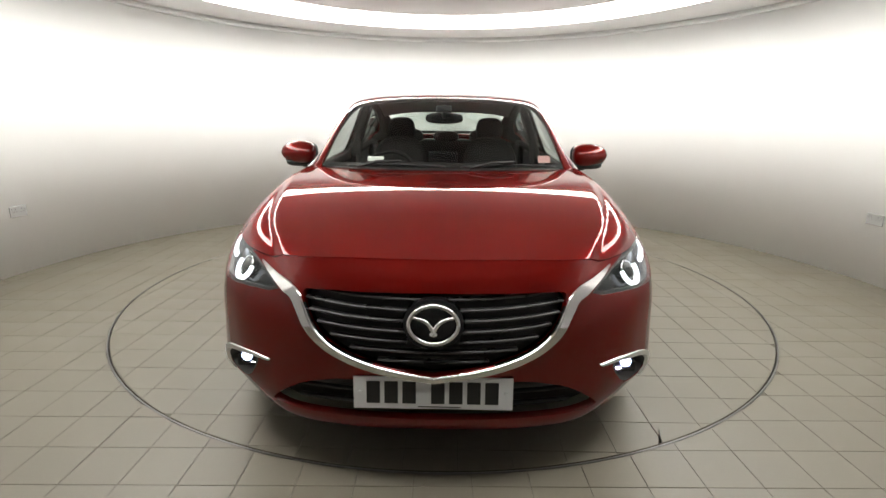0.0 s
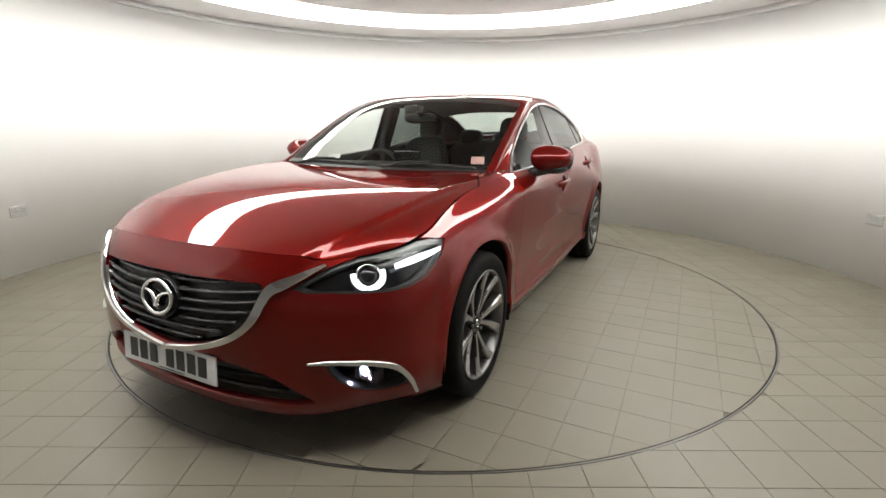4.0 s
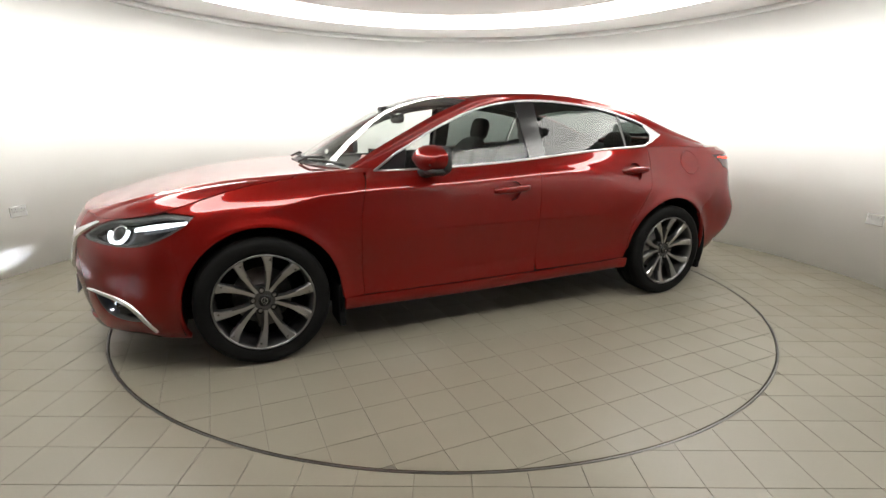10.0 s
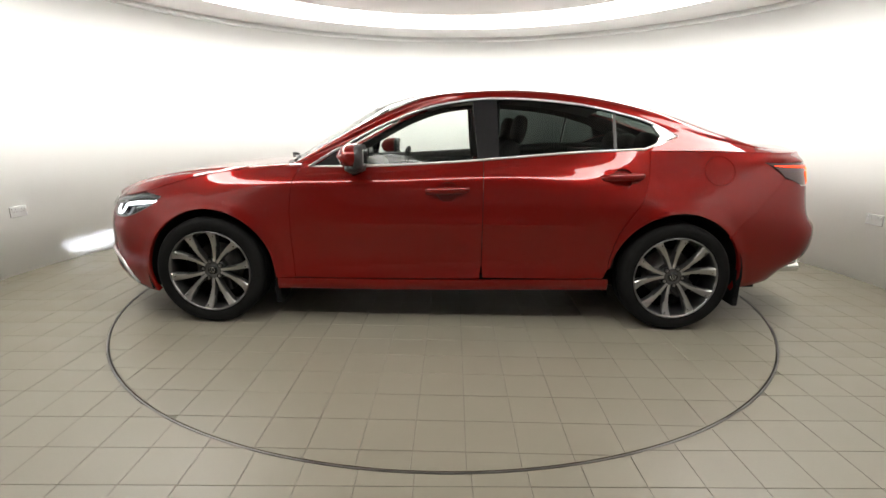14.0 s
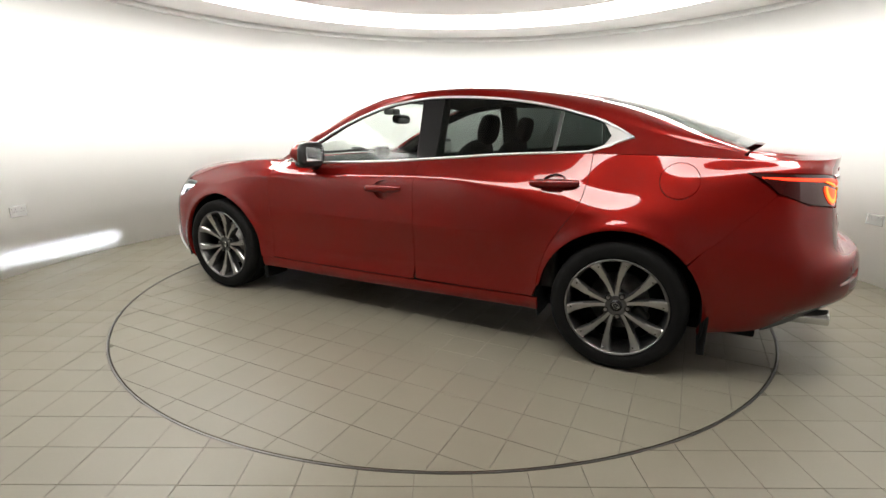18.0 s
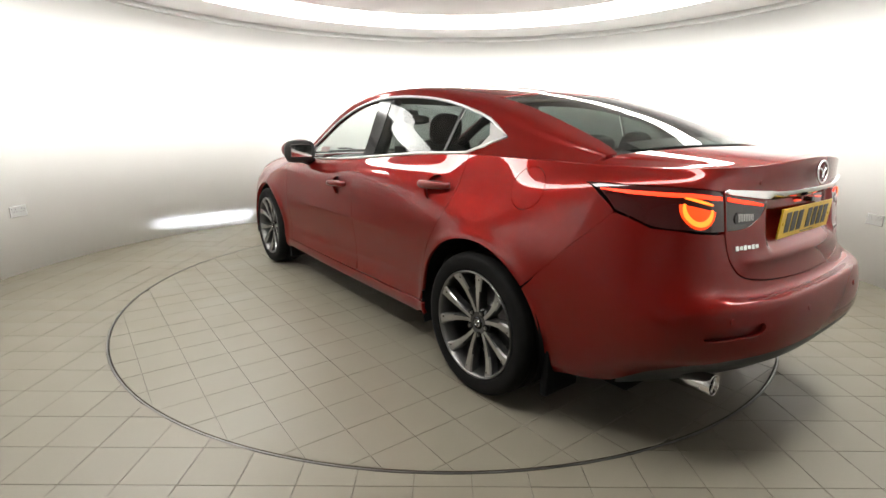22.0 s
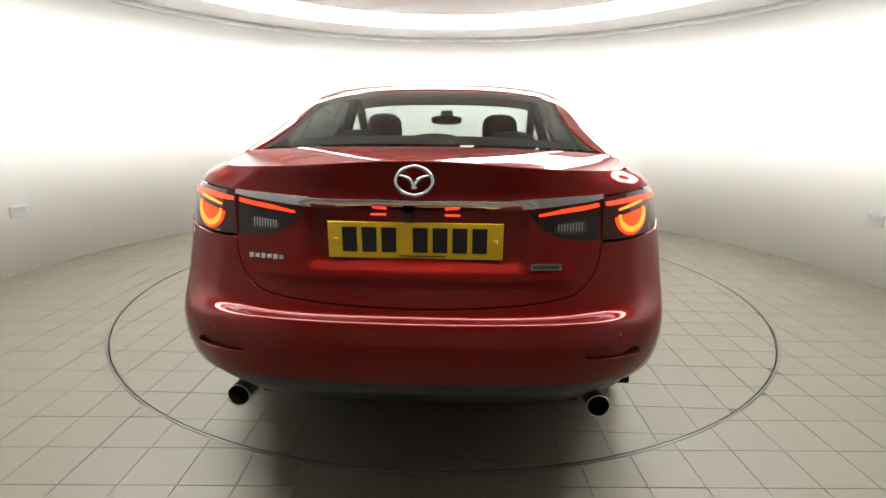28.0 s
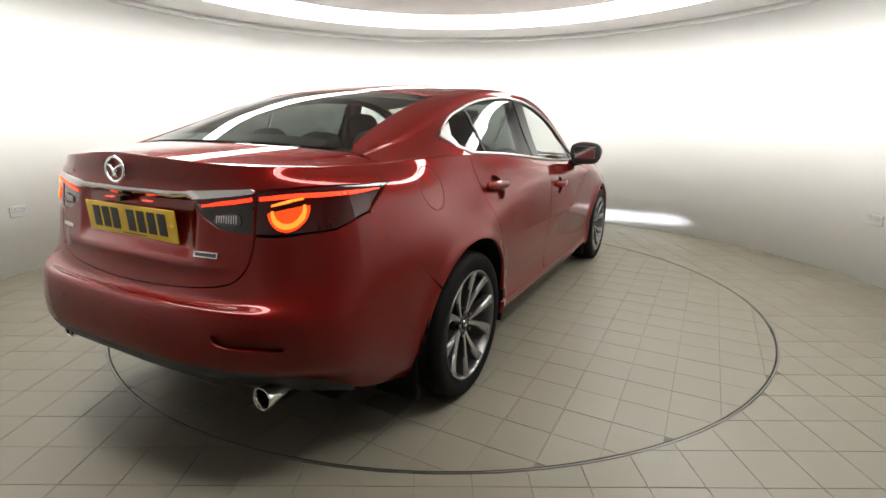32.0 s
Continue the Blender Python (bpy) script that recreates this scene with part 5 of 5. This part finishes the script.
# ---- the car: wheels ----
def build_wheel(car, y, sx, shared):
    """One wheel; the outer face looks towards +x before it is set on its side."""
    m = pose(sx * .80, y, .334, 0, 90 * sx, 0) @ pose(0, 0, 0, 0, 0, 11 if y < 0 else 47)
    if not shared:
        def keep(name, bm, material, smooth=True):
            me = bpy.data.meshes.new(name)
            bm.normal_update()
            bm.to_mesh(me)
            bm.free()
            if smooth:
                me.shade_smooth()
            me.materials.append(material)
            shared[name] = me
        keep("tyre", lathe([(.245, -.095), (.262, -.108), (.300, -.112), (.322, -.104), (.332, -.085), (.334, -.055), (.3345, -.050), (.329, -.048), (.329, -.043), (.3345, -.041), (.335, .0), (.3345, .041), (.329, .043), (.329, .048), (.3345, .050), (.334, .055), (.332, .085), (.322, .104), (.300, .112), (.262, .108), (.245, .095)], n=72), RUBBER)
        keep("rim", lathe([(.250, .098), (.252, .106), (.248, .110), (.243, .106), (.238, .092), (.232, .06), (.228, -.10), (.246, -.104), (.248, -.09), (.246, .09)], n=72), RIM_METAL)
        bm = bmesh.new()
        # one spoke, running out along +x
        rows = []
        for r, w, zt, zb, sh in ((.030, .013, .066, .02, -.004), (.065, .0115, .070, .02, -.009), (.11, .0125, .077, .030, -.011), (.16, .0165, .085, .040, -.009), (.205, .0205, .095, .05, -.003), (.230, .0255, .103, .055, .004), (.243, .029, .104, .06, .006)):
            rows.append([bm.verts.new((r, sh + a * w, z)) for a, z in ((-1, zb), (-1, zt - .008), (-.72, zt), (.72, zt), (1, zt - .008), (1, zb))])
        for p, q in zip(rows, rows[1:]):
            for k in range(6):
                bm.faces.new((p[k], q[k], q[(k + 1) % 6], p[(k + 1) % 6]))
        bm.faces.new(rows[0])
        bm.faces.new(rows[-1][::-1])
        bmesh.ops.recalc_face_normals(bm, faces=bm.faces[:])
        for f in bm.faces:
            f.material_index = 0 if f.normal.z > .5 else 1
        keep("spoke", bm, ALLOY, False)
        shared["spoke"].materials.append(GUNMETAL)
        b2 = bmesh.new()
        b2.from_mesh(shared["spoke"])
        bmesh.ops.scale(b2, vec=(1, -1, 1), verts=b2.verts[:])
        bmesh.ops.reverse_faces(b2, faces=b2.faces[:])
        keep("spoke_b", b2, ALLOY, False)
        shared["spoke_b"].materials.append(GUNMETAL)
        keep("hub", lathe([(.0, .0), (.072, .0), (.074, .05), (.066, .066), (.040, .071), (.034, .068), (.0, .068)], n=40, closed=False), GUNMETAL)
        keep("hub_cap", lathe([(.0, .072), (.020, .073), (.029, .071), (.031, .066), (.031, .06)], n=32, closed=False), GLOSS_BLACK)
        nb = bmesh.new()
        bmesh.ops.create_cone(nb, cap_ends=True, segments=6, radius1=.0095, radius2=.008, depth=.024)
        keep("wheel_nut", nb, STEEL, False)
        keep("nut_well", lathe([(.0, .055), (.014, .055), (.0155, .0735), (.013, .074), (.0125, .058), (.0, .058)], n=20, closed=False), UNDER)
        keep("brake_disc", lathe([(.0, .0), (.075, .0), (.078, -.03), (.150, -.03), (.150, -.05), (.0, -.05)], n=48, closed=False), STEEL)
        keep("backing", lathe([(.0, -.06), (.235, -.06), (.235, -.08), (.0, -.08)], n=40, closed=False), UNDER)
    def sub(name, parent, key=None, mm=None):
        ob = new(name, shared[key or name])
        ob.parent = parent
        if mm is not None:
            ob.matrix_basis = mm
        return ob
    wheel = new("wheel", shared["tyre"])
    wheel.parent = car
    wheel.matrix_basis = m
    wheel["label"] = "alloy wheel with ten spokes and black tyre"
    sub("rim", wheel)
    for k in range(5):
        a = 72 * k
        sub("spoke", wheel, "spoke", pose(0, 0, 0, 0, 0, a + 17.5))
        sub("spoke", wheel, "spoke_b", pose(0, 0, 0, 0, 0, a - 17.5))
    sub("hub", wheel)
    cap = sub("hub_cap", wheel)
    bm = bmesh.new()
    if "cap_mark" not in shared:
        merge(bm, tube([(math.cos(q) * .018, math.sin(q) * .0145, .0735) for q in (2 * math.pi * k / 24 for k in range(24))], .0016, 6, 1, True))
        for s in (-1, 1):
            merge(bm, tube([(0, -.005, .0735), (s * .008, .003, .0738), (s * .016, .005, .0735)], .0015, 6))
        me = bpy.data.meshes.new("cap_mark")
        bm.to_mesh(me)
        me.materials.append(CHROME)
        shared["cap_mark"] = me
    bm.free()
    sub("cap_mark", wheel)
    for k in range(5):
        a = radians(72 * k + 36)
        mm = Matrix.Translation((.0570 * math.cos(a), .0570 * math.sin(a), 0))
        sub("nut_well", wheel, None, mm)
        sub("wheel_nut", wheel, None, mm @ Matrix.Translation((0, 0, .066)))
    sub("brake_disc", wheel)
    sub("backing", wheel)
    part("brake_caliper", box(.09, .13, .075, (.115, 0, -.025), .012, 3), GUNMETAL, wheel)
    return wheel


def build_under(car):
    part("floor_pan", box(1.30, 4.0, .06, (0, .05, .235), .01), UNDER, car)
    part("front_tray", box(1.0, .50, .05, (0, -1.80, .20), .01), UNDER, car)
    part("rear_tray", box(1.1, .45, .20, (0, 2.02, .40), .02), UNDER, car)
    part("engine_block", box(1.1, 1.0, .50, (0, -1.55, .50), .02), UNDER, car)
    for y, c in ((-1.405, ARCH_F), (1.408, ARCH_R)):
        for sx in (1, -1):
            bm = bmesh.new()
            n = 24
            ring = []
            for k in range(n + 1):
                a = radians(-18 + 216 * k / n)
                ring.append([bm.verts.new((sx * x, y + (c[2] + .012) * math.cos(a), c[1] + (c[2] + .012) * math.sin(a))) for x in (.895, .60)])
            for p, q in zip(ring, ring[1:]):
                bm.faces.new((p[0], p[1], q[1], q[0]))
            cap = [bm.verts.new(r[1].co) for r in ring]
            bm.faces.new(cap)
            part("wheel_liner", bm, UNDER, car)


# ---- the car: inside ----
def build_inside(car):
    def seat_shape(x, y, z):
        return (x * (1 - .10 * max(0, z) / .3), y + .06 * (x / .26) ** 2 * -1, z)
    for sx in (1, -1):
        seat = part("seat", blob(.25, .27, .10, (sx * .37, .02, .50), 3.2), LEATHER, car, "black leather front seat", True)
        bm = blob(.235, .085, .34, (0, 0, .30), 3.0, 28, 18, seat_shape)
        part("backrest", placed(bm, Matrix.Translation((sx * .37, .27, .52)) @ pose(0, 0, 0, -18)), LEATHER, seat, smooth=True)
        part("headrest", placed(blob(.112, .05, .095, (0, 0, 0), 2.8), Matrix.Translation((sx * .37, .50, 1.195)) @ pose(0, 0, 0, -12)), LEATHER, seat, smooth=True)
        for dx in (-.05, .05):
            part("headrest_post", tube([(sx * .37 + dx, .455, 1.02), (sx * .37 + dx, .485, 1.14)], .006, 8), CHROME, seat, smooth=True)
    rear = part("seat", blob(.62, .25, .10, (0, .90, .52), 3.4), LEATHER, car, "black leather rear bench", True)
    part("backrest", placed(blob(.62, .08, .32, (0, 0, .28), 3.4), Matrix.Translation((0, 1.12, .55)) @ pose(0, 0, 0, -26)), LEATHER, rear, smooth=True)
    for x in (-.36, 0, .36):
        part("headrest", placed(blob(.125, .05, .075 if x else .06, (0, 0, 0), 2.8), Matrix.Translation((x, 1.35, 1.115)) @ pose(0, 0, 0, -14)), LEATHER, rear, smooth=True)
    part("parcel_shelf", box(1.40, .50, .03, (0, 1.64, 1.045), .01), TRIM, car)
    for sx in (1, -1):
        part("rear_side_trim", box(.05, .60, .36, (sx * .725, 1.38, .87), .02), TRIM, car)
        part("belt_trim", tube(smooth_path([(sx * .765, -.80, .935), (sx * .772, -.3, .955), (sx * .772, .45, 1.0), (sx * .756, 1.0, 1.045), (sx * .738, 1.45, 1.06)], 4), .034, 8, .7), TRIM, car, smooth=True)
    part("dashboard", blob(.70, .26, .13, (0, -.72, .86), 3.6, 36, 14), TRIM, car, "black dashboard", True)
    part("console", box(.24, 1.0, .20, (0, -.2, .56), .03, 3), TRIM, car)
    part("screen_display", box(.19, .012, .11, (0, -.56, 1.0), .005), GLOSS_BLACK, car)
    wheel_m = Matrix.Translation((-.37, -.37, .87)) @ pose(0, 0, 0, 68)
    sw = part("steering_wheel", placed(tube([(math.cos(a) * .185, math.sin(a) * .185, 0) for a in (2 * math.pi * k / 36 for k in range(36))], .0155, 10, 1, True), wheel_m), LEATHER, car, "black steering wheel", True)
    part("airbag_pad", placed(blob(.075, .065, .03, (0, 0, -.01), 2.6), wheel_m), TRIM, sw, smooth=True)
    for a in (0, 180, 270):
        r = radians(a)
        part("spoke_arm", placed(tube([(math.cos(r) * .06, math.sin(r) * .06, -.005), (math.cos(r) * .18, math.sin(r) * .18, 0)], .013, 8, 1.4), wheel_m), SATIN, sw, smooth=True)
    mir = part("inside_mirror", blob(.125, .018, .036, (0, -.375, 1.265), 3.0), GLOSS_BLACK, car, "black inside mirror", True)
    part("mirror_stalk", tube([(0, -.40, 1.275), (0, -.44, 1.32), (0, -.45, 1.345)], .014, 8), BLACK, mir, smooth=True)
    part("sensor_box", box(.10, .09, .045, (0, -.46, 1.32), .01), BLACK, mir)
    for sx in (1, -1):
        part("door_card", box(.05, 1.05, .62, (sx * .775, -.28, .64), .02), TRIM, car)
        part("door_card", box(.05, .80, .66, (sx * .77, .68, .68), .02), TRIM, car)
        part("pillar_cover", placed(box(.05, .13, .42, (0, 0, 0), .015), Matrix.Translation((sx * .675, .28, 1.17)) @ pose(0, 0, 0, 0, -19 * sx, 0)), TRIM, car)
        part("seat_belt", tube([(sx * .655, .26, 1.28), (sx * .69, .22, 1.1), (sx * .70, .2, .7)], .022, 6, .12), TRIM, car)
    part("paper_slip", placed(box(.095, .003, .030, (0, 0, 0), .001), Matrix.Translation((-.40, -.80, 1.02)) @ pose(0, 0, 0, -25)), PAPER, car, "white paper slip behind the windscreen")
    q = Matrix.Translation((.60, -.80, 1.027)) @ pose(0, 0, 0, 62, 0, 10)
    part("window_sticker", placed(box(.075, .045, .001), q), PINK, car, "pale pink windscreen sticker")


def build_car():
    c = new("car")
    tagged(c, "red metallic four-door saloon car with its lamps lit", "car")
    info = build_body(c)
    boot = build_boot(c, info)
    build_cabin(c)
    build_front(c, info)
    build_rear(c, boot, info)
    build_details(c, info)
    shared = {}
    for y in (-1.415, 1.415):
        for sx in (1, -1):
            build_wheel(c, y, sx, shared)
    build_under(c)
    build_inside(c)
    return c


car = build_car()


build_tiles(room_floor, turntable)


def motions():
    """The turntable and the car on it turn together."""
    turn = [(0, -1.2), (0.5, -3.9), (1, -6.8), (1.5, -10.0), (2, -13.4), (3, -20.1), (6, -39.6), (9, -58.9), (12, -78.5), (15, -97.9),
            (18, -117.0), (21, -136.8), (24, -156.4), (27, -176.0), (30, -195.6), (32, -208.6)]
    rows = [(t, pose(0, 0, 0, 0, 0, a)) for t, a in turn]
    walk(turntable, rows)
    walk(car, rows)


motions()
